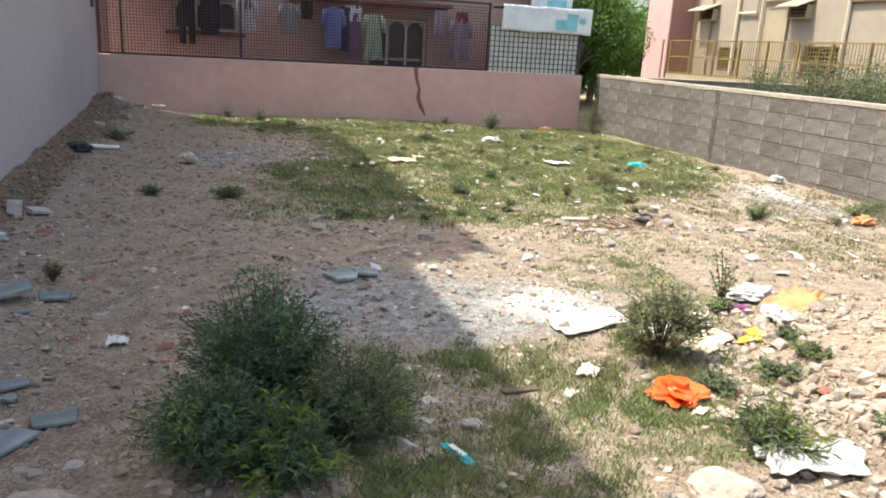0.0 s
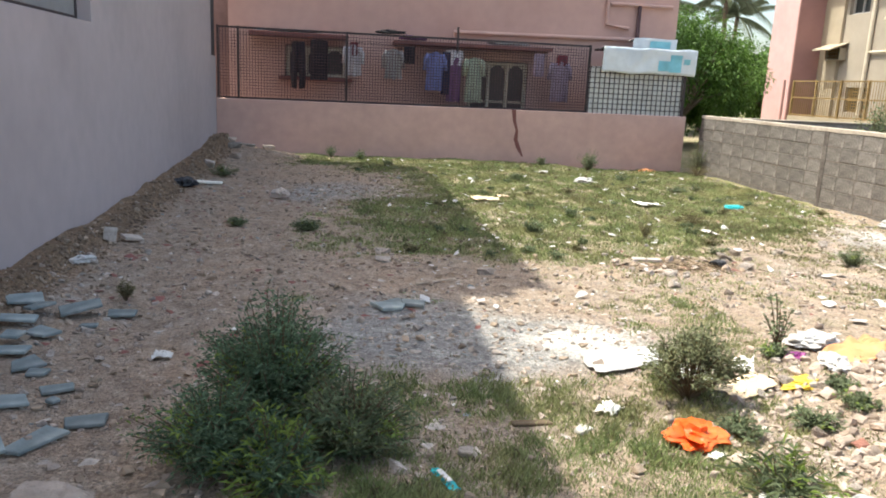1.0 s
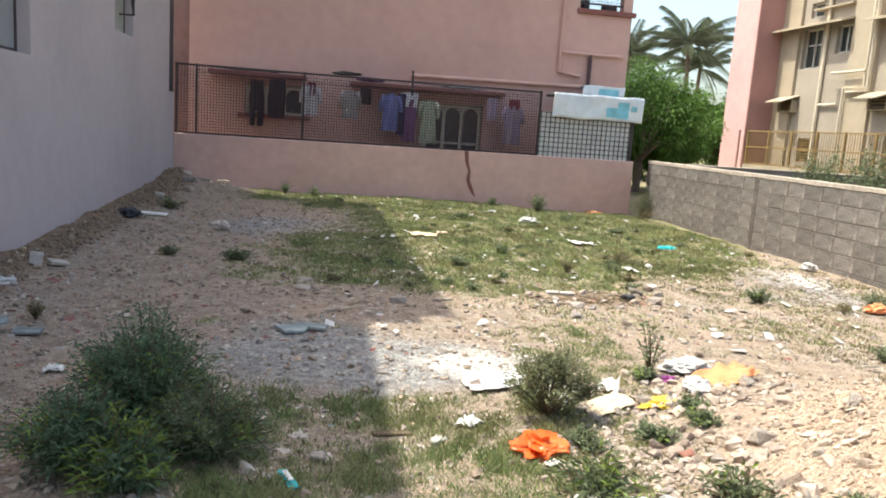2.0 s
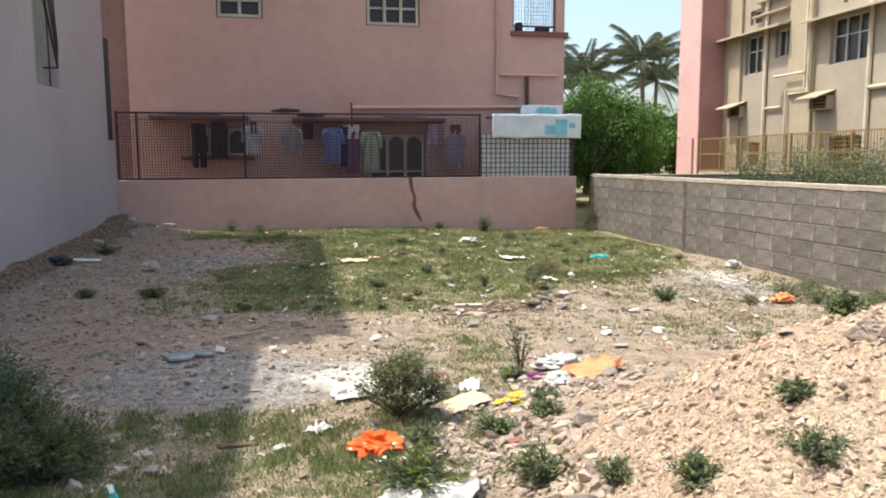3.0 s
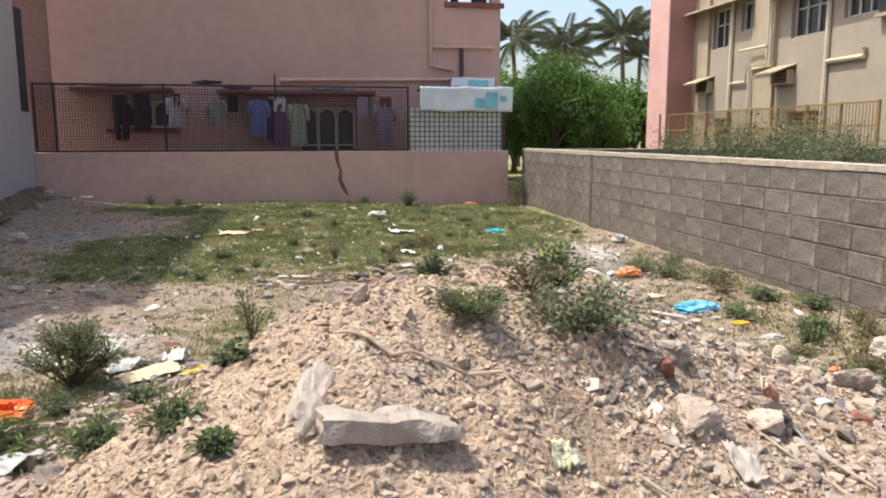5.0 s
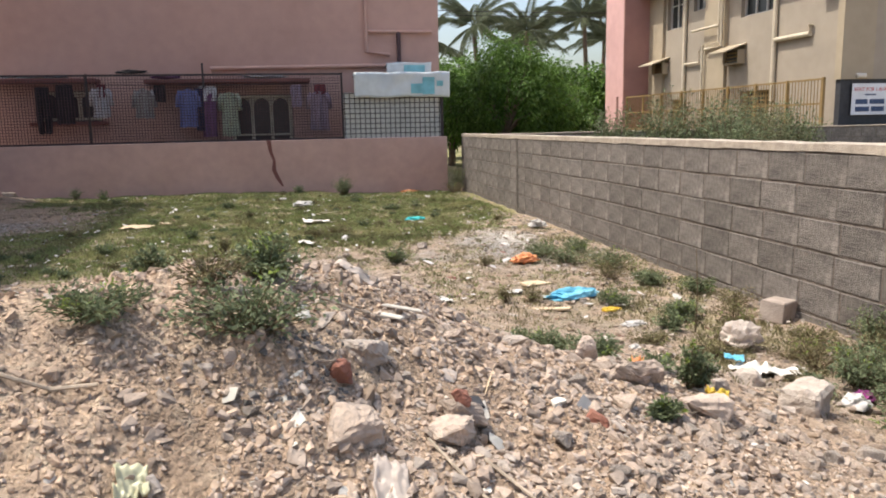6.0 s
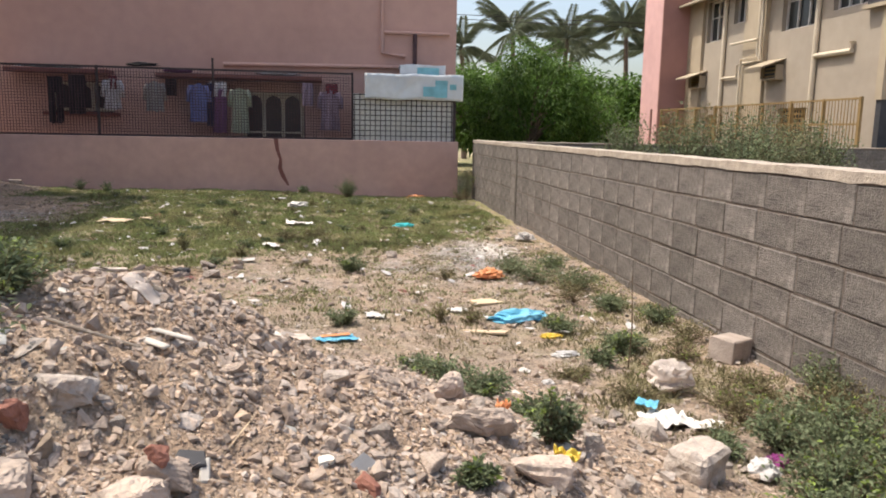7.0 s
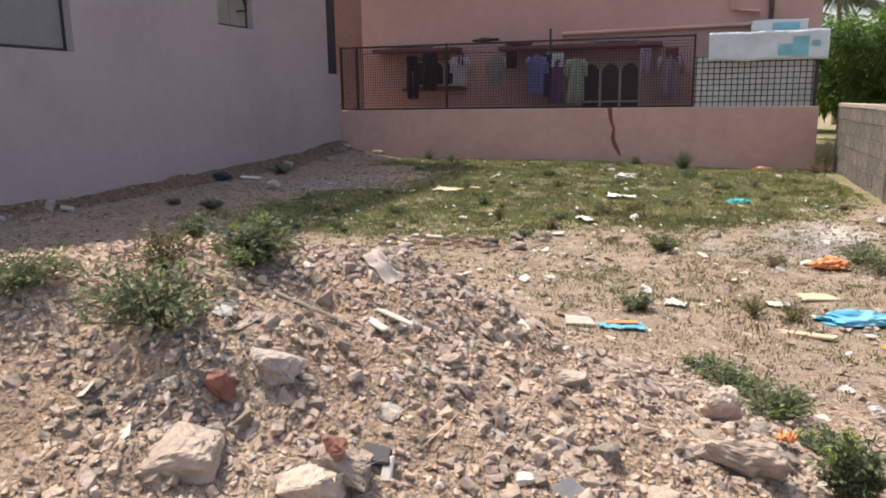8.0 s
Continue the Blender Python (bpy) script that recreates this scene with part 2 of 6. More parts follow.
def wall_with_openings(x0, x1, z0, z1, y0, y1, holes):
    """A wall along x with rectangular openings (x0, x1, z0, z1) right through it."""
    bm = bmesh.new()
    xs = sorted({x0, x1, *[h[0] for h in holes], *[h[1] for h in holes]})
    zs = sorted({z0, z1, *[h[2] for h in holes], *[h[3] for h in holes]})
    vid = {}

    def v(x, y, z):
        k = (round(x, 4), round(y, 4), round(z, 4))
        if k not in vid:
            vid[k] = bm.verts.new((x, y, z))
        return vid[k]

    solid = {}
    for i in range(len(xs) - 1):
        for k in range(len(zs) - 1):
            cx, cz = (xs[i] + xs[i + 1]) / 2, (zs[k] + zs[k + 1]) / 2
            solid[i, k] = not any(h[0] < cx < h[1] and h[2] < cz < h[3] for h in holes)
    for (i, k), s in solid.items():
        if not s:
            continue
        a, b, c, d = xs[i], xs[i + 1], zs[k], zs[k + 1]
        bm.faces.new((v(a, y0, c), v(b, y0, c), v(b, y0, d), v(a, y0, d)))
        bm.faces.new((v(b, y1, c), v(a, y1, c), v(a, y1, d), v(b, y1, d)))
        if not solid.get((i - 1, k)):
            bm.faces.new((v(a, y1, c), v(a, y0, c), v(a, y0, d), v(a, y1, d)))
        if not solid.get((i + 1, k)):
            bm.faces.new((v(b, y0, c), v(b, y1, c), v(b, y1, d), v(b, y0, d)))
        if not solid.get((i, k - 1)):
            bm.faces.new((v(a, y1, c), v(b, y1, c), v(b, y0, c), v(a, y0, c)))
        if not solid.get((i, k + 1)):
            bm.faces.new((v(a, y0, d), v(b, y0, d), v(b, y1, d), v(a, y1, d)))
    bmesh.ops.recalc_face_normals(bm, faces=bm.faces)
    return bm


# ---- ground ----
HEAPS = ((0.47, 4.12, 1.88, 0.92, 1.25, -0.56), (0.52, 5.27, 2.07, 1.62, 1.62, -0.48), (0.20, 3.60, 0.82, 0.84, 1.11, 0.02), (0.15, 5.27, 2.60, 0.49, 0.73, 0.11), (0.07, 4.97, 1.70, 0.32, 0.22, 0.0))


def smooth_step(a, b, x):
    s = min(1.0, max(0.0, (x - a) / (b - a)))
    return s * s * (3 - 2 * s)


def heap(x, y):
    z = 0.0
    for a, cx, cy, ra, rb, th in HEAPS:
        c, s = math.cos(th), math.sin(th)
        u, v = (x - cx) * c + (y - cy) * s, -(x - cx) * s + (y - cy) * c
        z += a * math.exp(-(abs(u / ra) ** 2.4 + abs(v / rb) ** 2.4))
    return z


def height(x, y):
    """The lie of the ground: a slight fall to the east, a heap of spoil, and a bank of earth along the white house."""
    near = smooth_step(40, 20, abs(x)) * smooth_step(50, 30, abs(y))
    z = -0.12 * smooth_step(3.5, 7.5, x)
    h = heap(x, y)
    edge = -1.50 + 0.14 * noise.noise((0, y * 0.9, 3)) + 0.06 * noise.noise((0, y * 3.1, 3))
    bank = smooth_step(edge + 0.05, edge - 0.08, x) * (0.085 + 0.09 * smooth_step(8.5, 12.5, y) + 0.04 * noise.noise((0, y * 1.7, 8))) * smooth_step(1.5, 4, y) + 0.05 * smooth_step(-0.7, -1.5, x)
    corner = 0.2 * math.exp(-(((x + 1.5) / 1.3) ** 2 + ((y - 16.0) / 1.5) ** 2))
    rough = 0.035 * noise.noise((x * 0.9, y * 0.9, 0)) + 0.02 * noise.noise((x * 2.7, y * 2.7, 5)) + 0.008 * noise.noise((x * 8, y * 8, 9))
    lumps = h * (0.06 * noise.noise((x * 3.1, y * 3.1, 2)) + 0.045 * noise.noise((x * 8, y * 8, 7)) + 0.042 * noise.noise((x * 15, y * 15, 11)) + 0.012 * noise.noise((x * 24, y * 24, 12)))
    return z + h + (bank + corner) * near + rough * near + lumps


def field_edge(x):
    """Where the grass of the back of the plot gives way to trodden earth."""
    return float(np.interp(x, (0.6, 1.8, 2.5, 3.4, 4.6, 5.6, 7.7, 9.0), (7.7, 7.0, 6.7, 6.9, 7.3, 8.2, 9.6, 12.0)))


def zones(x, y):
    """How much of grass, lime and gravel, and heap earth the ground has at a place."""
    w = 0.5 * noise.noise((x * 0.8, y * 0.8, 20)) + 0.35 * noise.noise((x * 2.2, y * 2.2, 23)) + 0.2 * noise.noise((x * 6, y * 6, 29))
    near = smooth_step(-0.5, 0.7, (y - field_edge(x)) / 0.8 + 1.5 * w) * smooth_step(0.2, 1.3, x + 1.2 * w)
    near *= 1 - math.exp(-(((x - 0.6) / 1.5) ** 4 + ((y - 12.4) / 1.7) ** 4))
    wallside = smooth_step(0.0, 0.4, w + 0.75 * math.exp(-((y - 15.4) / 1.2) ** 2) - 0.25) * smooth_step(-0.6, 0.6, x)
    by_heap = smooth_step(-0.1, 0.5, 0.9 * w + 0.95 * math.exp(-(((x - 1.5) / 1.25) ** 4 + ((y - 3.2) / 1.0) ** 4)) + 0.7 * math.exp(-(((x - 2.9) / 0.5) ** 2 + ((y - 3.5) / 0.6) ** 2)) - 0.4)
    by_wall = 0.75 * smooth_step(0.0, 0.6, w + 0.75 * math.exp(-(((x - 7.9) / 0.9) ** 2 + ((y - 4.6) / 2.8) ** 2)) - 0.25)
    bare = smooth_step(-0.28, 0.22, 0.6 * noise.noise((x * 1.6, y * 1.6, 51)) + 0.6 * noise.noise((x * 4.5, y * 4.5, 52)) + 0.4 * noise.noise((x * 11, y * 11, 53)))
    grass = max(near * (0.42 + 0.58 * bare), wallside * (0.42 + 0.58 * bare), by_heap * (0.06 + 0.42 * bare), by_wall * bare, 0.2 * bare * smooth_step(3.6, 4.6, y) * smooth_step(2.2, 2.9, x))
    grass *= 1 - 0.9 * smooth_step(0.25, 0.7, math.exp(-(((x - 4.1) / 0.75) ** 2 + ((y - 6.85) / 0.4) ** 2)) + 0.3 * w)
    lime = math.exp(-(((x - 2.0) / 0.75) ** 2 + ((y - 4.75) / 0.6) ** 2)) + 0.75 * math.exp(-(((x - 1.1) / 0.75) ** 2 + ((y - 4.9) / 0.9) ** 2))
    lime += 0.8 * math.exp(-(((x - 0.5) / 1.1) ** 2 + ((y - 11.2) / 1.5) ** 2)) + 0.7 * math.exp(-(((x - 7.6) / 0.7) ** 2 + ((y - 8.6) / 1.3) ** 2)) + 0.5 * math.exp(-(((x + 1.0) / 0.6) ** 2 + ((y - 5.4) / 0.4) ** 2))
    lime += 0.42 * math.exp(-(((x - 6.3) / 1.6) ** 2 + ((y - 7.2) / 1.4) ** 2)) + 0.4 * math.exp(-(((x - 7.2) / 0.8) ** 2 + ((y - 4.2) / 0.8) ** 2))
    lime = smooth_step(0.25, 0.8, lime + 0.6 * w)
    white = smooth_step(0.3, 1.0, math.exp(-(((x - 2.25) / 0.5) ** 2 + ((y - 4.75) / 0.42) ** 2)) + 0.6 * math.exp(-(((x - 7.7) / 0.6) ** 2 + ((y - 8.8) / 1.0) ** 2)) + 0.5 * math.exp(-(((x + 0.9) / 0.5) ** 2 + ((y - 5.5) / 0.3) ** 2)) + 0.85 * w)
    mound = smooth_step(0.05, 0.25, heap(x, y) + 0.08 * w)
    return grass * (1 - mound) * (1 - 0.8 * lime), lime * (1 - mound), mound, white * (1 - mound)


def stretch(lo, hi, step, reach, fine):
    """Even steps from lo to hi, then ever larger ones out to the horizon."""
    mid, at = [lo], lo
    while at < hi:
        at += step * (0.5 if fine[0] < at < fine[1] else 1.0)
        mid.append(at)
    left, right, d = [], [], step
    while (not left or left[-1] > lo - reach) and len(left) < 60:
        d *= 1.35
        left.append((left[-1] if left else lo) - d)
        right.append((right[-1] if right else mid[-1]) + d)
    return left[::-1] + mid + right


def ground_material():
    m = bpy.data.materials.new("earth")
    m.use_nodes = True
    t = m.node_tree
    b = t.nodes["Principled BSDF"]
    b.inputs["Roughness"].default_value, b.inputs["Specular IOR Level"].default_value = 0.95, 0.15
    co = t.nodes.new("ShaderNodeTexCoord").outputs["Object"]

    def noise_of(scale, detail=6.0, rough=0.6):
        n = t.nodes.new("ShaderNodeTexNoise")
        n.inputs["Scale"].default_value, n.inputs["Detail"].default_value, n.inputs["Roughness"].default_value = scale, detail, rough
        t.links.new(co, n.inputs["Vector"])
        return n.outputs["Fac"]

    def ranged(src, a, b_, c=0.0, d=1.0):
        r = t.nodes.new("ShaderNodeMapRange")
        for i, v in enumerate((a, b_, c, d)):
            r.inputs[i + 1].default_value = v
        t.links.new(src, r.inputs[0])
        return r.outputs[0]

    def mix(fac, one, two):
        x = t.nodes.new("ShaderNodeMix")
        x.data_type = "RGBA"
        t.links.new(fac, x.inputs[0])
        for slot, v in ((6, one), (7, two)):
            if isinstance(v, tuple):
                x.inputs[slot].default_value = (*v, 1)
            else:
                t.links.new(v, x.inputs[slot])
        return x.outputs[2]

    soil = mix(ranged(noise_of(1.3), 0.35, 0.65), (0.37, 0.272, 0.20), (0.305, 0.24, 0.188))
    soil = mix(ranged(noise_of(3.4, 7, 0.7), 0.5, 0.68), soil, (0.225, 0.172, 0.135))
    soil = mix(ranged(noise_of(7), 0.45, 0.75), soil, (0.44, 0.362, 0.29))
    turf = mix(ranged(noise_of(2.2), 0.35, 0.65), (0.18, 0.185, 0.08), (0.275, 0.245, 0.125))
    gravel = mix(ranged(noise_of(9), 0.4, 0.62), (0.235, 0.222, 0.21), (0.375, 0.355, 0.332))
    chalk = mix(ranged(noise_of(9), 0.4, 0.62), (0.54, 0.495, 0.435), (0.73, 0.69, 0.635))
    spoil = mix(ranged(noise_of(2.6), 0.35, 0.65), (0.50, 0.37, 0.265), (0.46, 0.35, 0.27))
    spoil = mix(ranged(noise_of(6, 7, 0.7), 0.52, 0.7), spoil, (0.41, 0.305, 0.228))
    spoil = mix(ranged(noise_of(16), 0.5, 0.72), spoil, (0.55, 0.45, 0.345))
    zone = t.nodes.new("ShaderNodeAttribute")
    zone.attribute_name = "zone"
    split = t.nodes.new("ShaderNodeSeparateColor")
    t.links.new(zone.outputs["Color"], split.inputs[0])
    c = mix(split.outputs[2], soil, spoil)
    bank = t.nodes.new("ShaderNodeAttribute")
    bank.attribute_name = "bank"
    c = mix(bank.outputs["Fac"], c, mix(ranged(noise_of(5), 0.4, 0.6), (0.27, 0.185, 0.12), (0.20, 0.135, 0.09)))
    c = mix(split.outputs[0], c, turf)
    c = mix(split.outputs[1], c, gravel)
    c = mix(zone.outputs["Alpha"], c, chalk)
    fine = t.nodes.new("ShaderNodeHueSaturation")
    t.links.new(c, fine.inputs["Color"])
    t.links.new(ranged(noise_of(48, 6, 0.75), 0.25, 0.75, 0.62, 1.38), fine.inputs["Value"])
    bump = t.nodes.new("ShaderNodeBump")
    bump.inputs["Strength"].default_value, bump.inputs["Distance"].default_value = 0.75, 0.035
    t.links.new(noise_of(38, 8, 0.7), bump.inputs["Height"])
    crumb = t.nodes.new("ShaderNodeTexVoronoi")
    crumb.inputs["Scale"].default_value, crumb.inputs["Randomness"].default_value = 62.0, 1.0
    wobble = t.nodes.new("ShaderNodeVectorMath")
    wobble.operation = "MULTIPLY_ADD"
    jitter = t.nodes.new("ShaderNodeTexNoise")
    jitter.inputs["Scale"].default_value = 30.0
    t.links.new(co, jitter.inputs["Vector"])
    t.links.new(jitter.outputs["Color"], wobble.inputs[0])
    wobble.inputs[1].default_value = (0.03, 0.03, 0.03)
    t.links.new(co, wobble.inputs[2])
    t.links.new(wobble.outputs[0], crumb.inputs["Vector"])
    lumps = t.nodes.new("ShaderNodeBump")
    lumps.inputs["Strength"].default_value, lumps.inputs["Distance"].default_value = 0.8, 0.012
    t.links.new(ranged(crumb.outputs["Distance"], 0.0, 0.6, 1.0, 0.0), lumps.inputs["Height"])
    t.links.new(bump.outputs[0], lumps.inputs["Normal"])
    t.links.new(lumps.outputs[0], b.inputs["Normal"])
    tone = t.nodes.new("ShaderNodeSeparateColor")
    t.links.new(crumb.outputs["Color"], tone.inputs[0])
    vary = t.nodes.new("ShaderNodeHueSaturation")
    t.links.new(fine.outputs[0], vary.inputs["Color"])
    t.links.new(ranged(tone.outputs[0], 0.0, 1.0, 0.8, 1.24), vary.inputs["Value"])
    t.links.new(vary.outputs[0], b.inputs["Base Color"])
    return m


gx, gy = stretch(-1.9, 9.0, 0.05, 1500, (2.4, 7.2)), stretch(0.0, 16.6, 0.055, 1500, (0.4, 4.0))
verts = [(x, y, height(x, y)) for y in gy for x in gx]
nx = len(gx)
faces = [(j * nx + i, j * nx + i + 1, (j + 1) * nx + i + 1, (j + 1) * nx + i) for j in range(len(gy) - 1) for i in range(nx - 1)]
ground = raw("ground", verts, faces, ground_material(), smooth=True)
tagged(ground, "bare sandy ground with patchy grass, lime and rubble", "ground", kind="structure")
layer = ground.data.color_attributes.new("zone", "FLOAT_COLOR", "POINT")
layer.data.foreach_set("color", [c for x, y, z in verts for c in zones(x, y)])
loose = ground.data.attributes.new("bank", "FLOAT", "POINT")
# last term: brown gully sand, darkened for the shade in its hollow
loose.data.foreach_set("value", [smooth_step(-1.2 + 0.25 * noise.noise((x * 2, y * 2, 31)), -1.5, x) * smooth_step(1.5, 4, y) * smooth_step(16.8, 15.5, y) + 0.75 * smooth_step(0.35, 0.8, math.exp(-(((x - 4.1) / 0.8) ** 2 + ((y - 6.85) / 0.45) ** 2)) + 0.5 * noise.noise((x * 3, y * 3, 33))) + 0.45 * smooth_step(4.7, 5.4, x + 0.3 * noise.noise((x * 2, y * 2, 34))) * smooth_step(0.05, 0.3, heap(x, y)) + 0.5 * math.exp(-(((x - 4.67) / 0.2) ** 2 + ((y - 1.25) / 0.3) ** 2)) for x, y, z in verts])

# ---- white house to the west ----
def white_house():
    house = thing("white_house", "plain off-white painted house wall with grey shuttered windows", "house")
    x1, x0 = -1.8, -2.05
    # openings as (along, along, bottom, top) in y and z
    holes = [(5.6, 8.4, 2.08, 3.4), (11.8, 12.95, 2.74, 4.3)]
    bm = wall_with_openings(7.2, 16.05, -0.3, 9.29, 0, 0.25, holes[1:] + [(7.2, 8.4, 2.08, 3.4)])
    bm2 = wall_with_openings(-9, 7.2, -0.3, 7.5, 0, 0.25, [(5.6, 7.2, 2.08, 3.4)])
    for name, b in (("wall", bm), ("wall", bm2)):
        b.transform(Matrix.Translation((x1, 0, 0)) @ Matrix.Rotation(radians(90), 4, "Z"))
        part(name, b, M["white_paint"], house)
    part("wall", boxes((-2.05, -1.8, 16.05, 16.6, -0.3, 2.0)), M["white_paint"], house)
    part("wall", boxes((-8, -2.05, 15.8, 16.05, -0.3, 9.29)), M["white_paint"], house)
    part("roof", boxes((-8, -1.8, 7.2, 16.05, 9.29, 9.44)), M["white_paint"], house)
    part("roof", boxes((-8, -1.8, -9, 7.198, 7.5, 7.65)), M["white_paint"], house)
    part("wall", boxes((-8, -2.052, 7.0, 7.2, -0.3, 9.29)), M["white_paint"], house)
    part("wall", boxes((-8.25, -8, -9, 16.05, -0.3, 9.29)), M["white_paint"], house)
    for y0, y1, z0, z1, m in ((5.6, 8.4, 2.08, 3.4, "shutter_grey"), (11.8, 12.95, 2.74, 4.3, "olive_grey")):
        win = part("window", boxes((-1.98, -1.93, y0, y0 + 0.05, z0, z1), (-1.98, -1.93, y1 - 0.05, y1, z0, z1), (-1.98, -1.93, y0 + 0.05, y1 - 0.05, z1 - 0.05, z1), (-1.98, -1.93, y0 + 0.05, y1 - 0.05, z0, z0 + 0.05)), M["dark_iron"], house, "dark window frame")
        half = (y0 + y1) / 2
        for a, b in ((y0 + 0.05, half - 0.01), (half + 0.01, y1 - 0.05)):
            part("shutter", boxes((-1.97, -1.94, a, b, z0 + 0.05, z1 - 0.05)), M[m], win, "grey shutter panel")
    # the slanted rails of an open grille beside the far window
    grille = part("window_grille", tube([(-1.72, 12.62, 3.05), (-1.72, 11.95, 4.3)], 0.02, 6), M["dark_iron"], house, "dark open iron grille")
    for k in range(1, 4):
        part("bar", tube([(-1.72, 12.62 + 0.02 * k, 3.05 + 0.1 * k), (-1.72, 12.1 + 0.14 * k, 4.3)], 0.012, 6), M["dark_iron"], grille)
    part("pivot", tube([(-1.72, 12.62, 3.05), (-1.95, 12.62, 3.05)], 0.015, 6), M["dark_iron"], grille)
    part("side_screen", boxes((-1.86, -1.80, 16.06, 16.50, 2.0, 4.1), bevel=0.008), M["dark_panel"], house, "dark metal side screen")


white_house()


# ---- pink house behind ----
def arched_window(house, x0, x1, z0, z1, y, lights, transom=0.34, frame="cream_frame"):
    """A cream window with round-headed lights and a transom, its dark panes set back."""
    f = 0.07
    win = thing("window", "", "")
    win.parent = house
    step = (x1 - x0 - f) / lights
    rows = [(x0, x1, y - 0.02, y + 0.08, z0, z0 + f), (x0, x1, y - 0.02, y + 0.08, z1 - f, z1)]
    rows += [(x0 + k * step, x0 + k * step + f, y - 0.02, y + 0.08, z0 + f, z1 - f) for k in range(lights + 1)]
    part("frame", boxes(*rows), M[frame], win, "cream window frame")
    zt = z0 + transom * (z1 - z0)
    for k in range(lights):
        a, b = x0 + k * step + f, x0 + (k + 1) * step
        if transom:
            part("transom", boxes((a, b, y, y + 0.06, zt - 0.025, zt + 0.025)), M[frame], win)
        bm = bmesh.new()
        r, cx = (b - a) / 2, (a + b) / 2
        arc = [(cx + r * math.cos(t), z1 - f - r + r * math.sin(t)) for t in [math.pi * i / 12 for i in range(13)]]
        top = z1 - f
        for (xa, za), (xb, zb) in zip(arc, arc[1:]):
            vs = [bm.verts.new(p) for p in ((xa, y + 0.01, za), (xb, y + 0.01, zb), (xb, y + 0.01, top + 0.001), (xa, y + 0.01, top + 0.001))]
            bm.faces.new(vs[::-1])
        geom = bmesh.ops.extrude_face_region(bm, geom=bm.faces[:])
        bmesh.ops.translate(bm, vec=(0, 0.05, 0), verts=[g for g in geom["geom"] if isinstance(g, bmesh.types.BMVert)])
        part("arch_head", bm, M[frame], win)
        part("pane", boxes((a - 0.01, b + 0.01, y + 0.062, y + 0.07, z0 + f - 0.01, z1 - f + 0.01)), M["dark_glass"], win, "dark glass pane")


def pink_house():
    house = thing("pink_house", "pink painted two storey house with cream arched windows", "house")
    Y = 17.8
    holes = [(0.30, 1.34, 4.86, 6.04), (3.76, 5.06, 4.78, 6.00), (-0.45, 0.92, 1.66, 2.36), (3.74, 5.18, 0.35, 2.22), (7.42, 8.55, 4.72, 6.6)]
    part("wall", wall_with_openings(-1.69, 8.78, -0.3, 9.4, Y, Y + 0.25, holes), M["pink_paint"], house)
    part("wall", boxes((-1.69, -1.44, Y + 0.25, 26, -0.3, 9.4)), M["pink_paint"], house)
    part("wall", boxes((8.53, 8.78, Y + 0.25, 26, -0.3, 4.72), (8.53, 8.78, Y + 0.25, 26, 6.6, 9.4)), M["pink_paint"], house)
    part("wall", boxes((-1.44, 6.9, 25.75, 26, -0.3, 9.4), (6.9, 8.53, 25.75, 26, -0.3, 4.6), (6.9, 8.53, 25.75, 26, 6.6, 9.4)), M["pink_paint"], house)
    part("wall", boxes((6.9, 7.1, Y + 0.25, 25.75, 4.6, 6.6)), M["pink_paint"], house)
    part("floor_slab", boxes((-1.44, 8.53, Y + 0.25, 25.75, 2.95, 3.1)), M["pink_paint"], house)
    part("balcony_floor", boxes((7.1, 8.53, Y + 0.25, 25.75, 4.55, 4.70)), M["red_brown"], house)
    part("balcony_ceiling", boxes((6.9, 8.53, Y + 0.25, 25.75, 6.6, 6.7)), M["red_brown"], house)
    part("roof", boxes((-1.85, 8.95, Y - 0.2, 26.2, 9.4, 9.55)), M["pink_paint"], house)
    part("side_wall", boxes((-3.4, -1.692, 17.9, 18.1, -0.3, 9.4)), M["shaded_pink"], house)
    part("room_back", boxes((-1.44, 8.53, 20.2, 20.3, -0.3, 2.95), (-1.44, 6.9, 20.2, 20.3, 3.1, 9.3)), M["dark_panel"], house)
    arched_window(house, 0.32, 1.32, 4.88, 6.02, Y + 0.06, 2)
    arched_window(house, 3.78, 5.04, 4.80, 5.98, Y + 0.06, 3)
    arched_window(house, -0.43, 0.90, 1.68, 2.34, Y + 0.06, 3, 0)
    arched_window(house, 3.76, 5.16, 0.37, 2.20, Y + 0.06, 3, 0.5)
    part("window_sill", boxes((-0.6, 1.05, Y - 0.12, Y - 0.002, 1.58, 1.66), bevel=0.01), M["red_brown"], house, "brown window sill")
    for a, b, z, m, d in ((-1.2, 0.95, 2.50, "red_brown", 0.55), (1.95, 5.6, 2.46, "red_brown", 0.55), (-0.05, 1.62, 6.10, "stained_shade", 0.6), (3.42, 5.32, 6.04, "stained_shade", 0.6)):
        part("sunshade", boxes((a, b, Y - d, Y - 0.002, z, z + 0.09), bevel=0.012), M[m], house, "projecting concrete sunshade")
    # drain pipes on the facade
    part("pipe", tube([(3.36, Y - 0.06, 2.55), (3.36, Y - 0.06, 2.82), (7.72, Y - 0.06, 2.87)], 0.045), M["pink_light"], house, "pink painted drain pipe")
    part("pipe", tube([(7.78, Y - 0.07, 2.6), (7.78, Y - 0.07, 3.64)], 0.05), M["rust_iron"], house, "dark stained drain pipe")
    part("pipe", tube([(7.0, Y - 0.06, 9.3), (7.0, Y - 0.06, 3.18), (7.55, Y - 0.06, 3.12)], 0.045), M["pink_paint"], house)
    part("pipe", tube([(7.05, Y - 0.06, 3.66), (8.6, Y - 0.06, 3.66)], 0.04), M["pink_paint"], house)
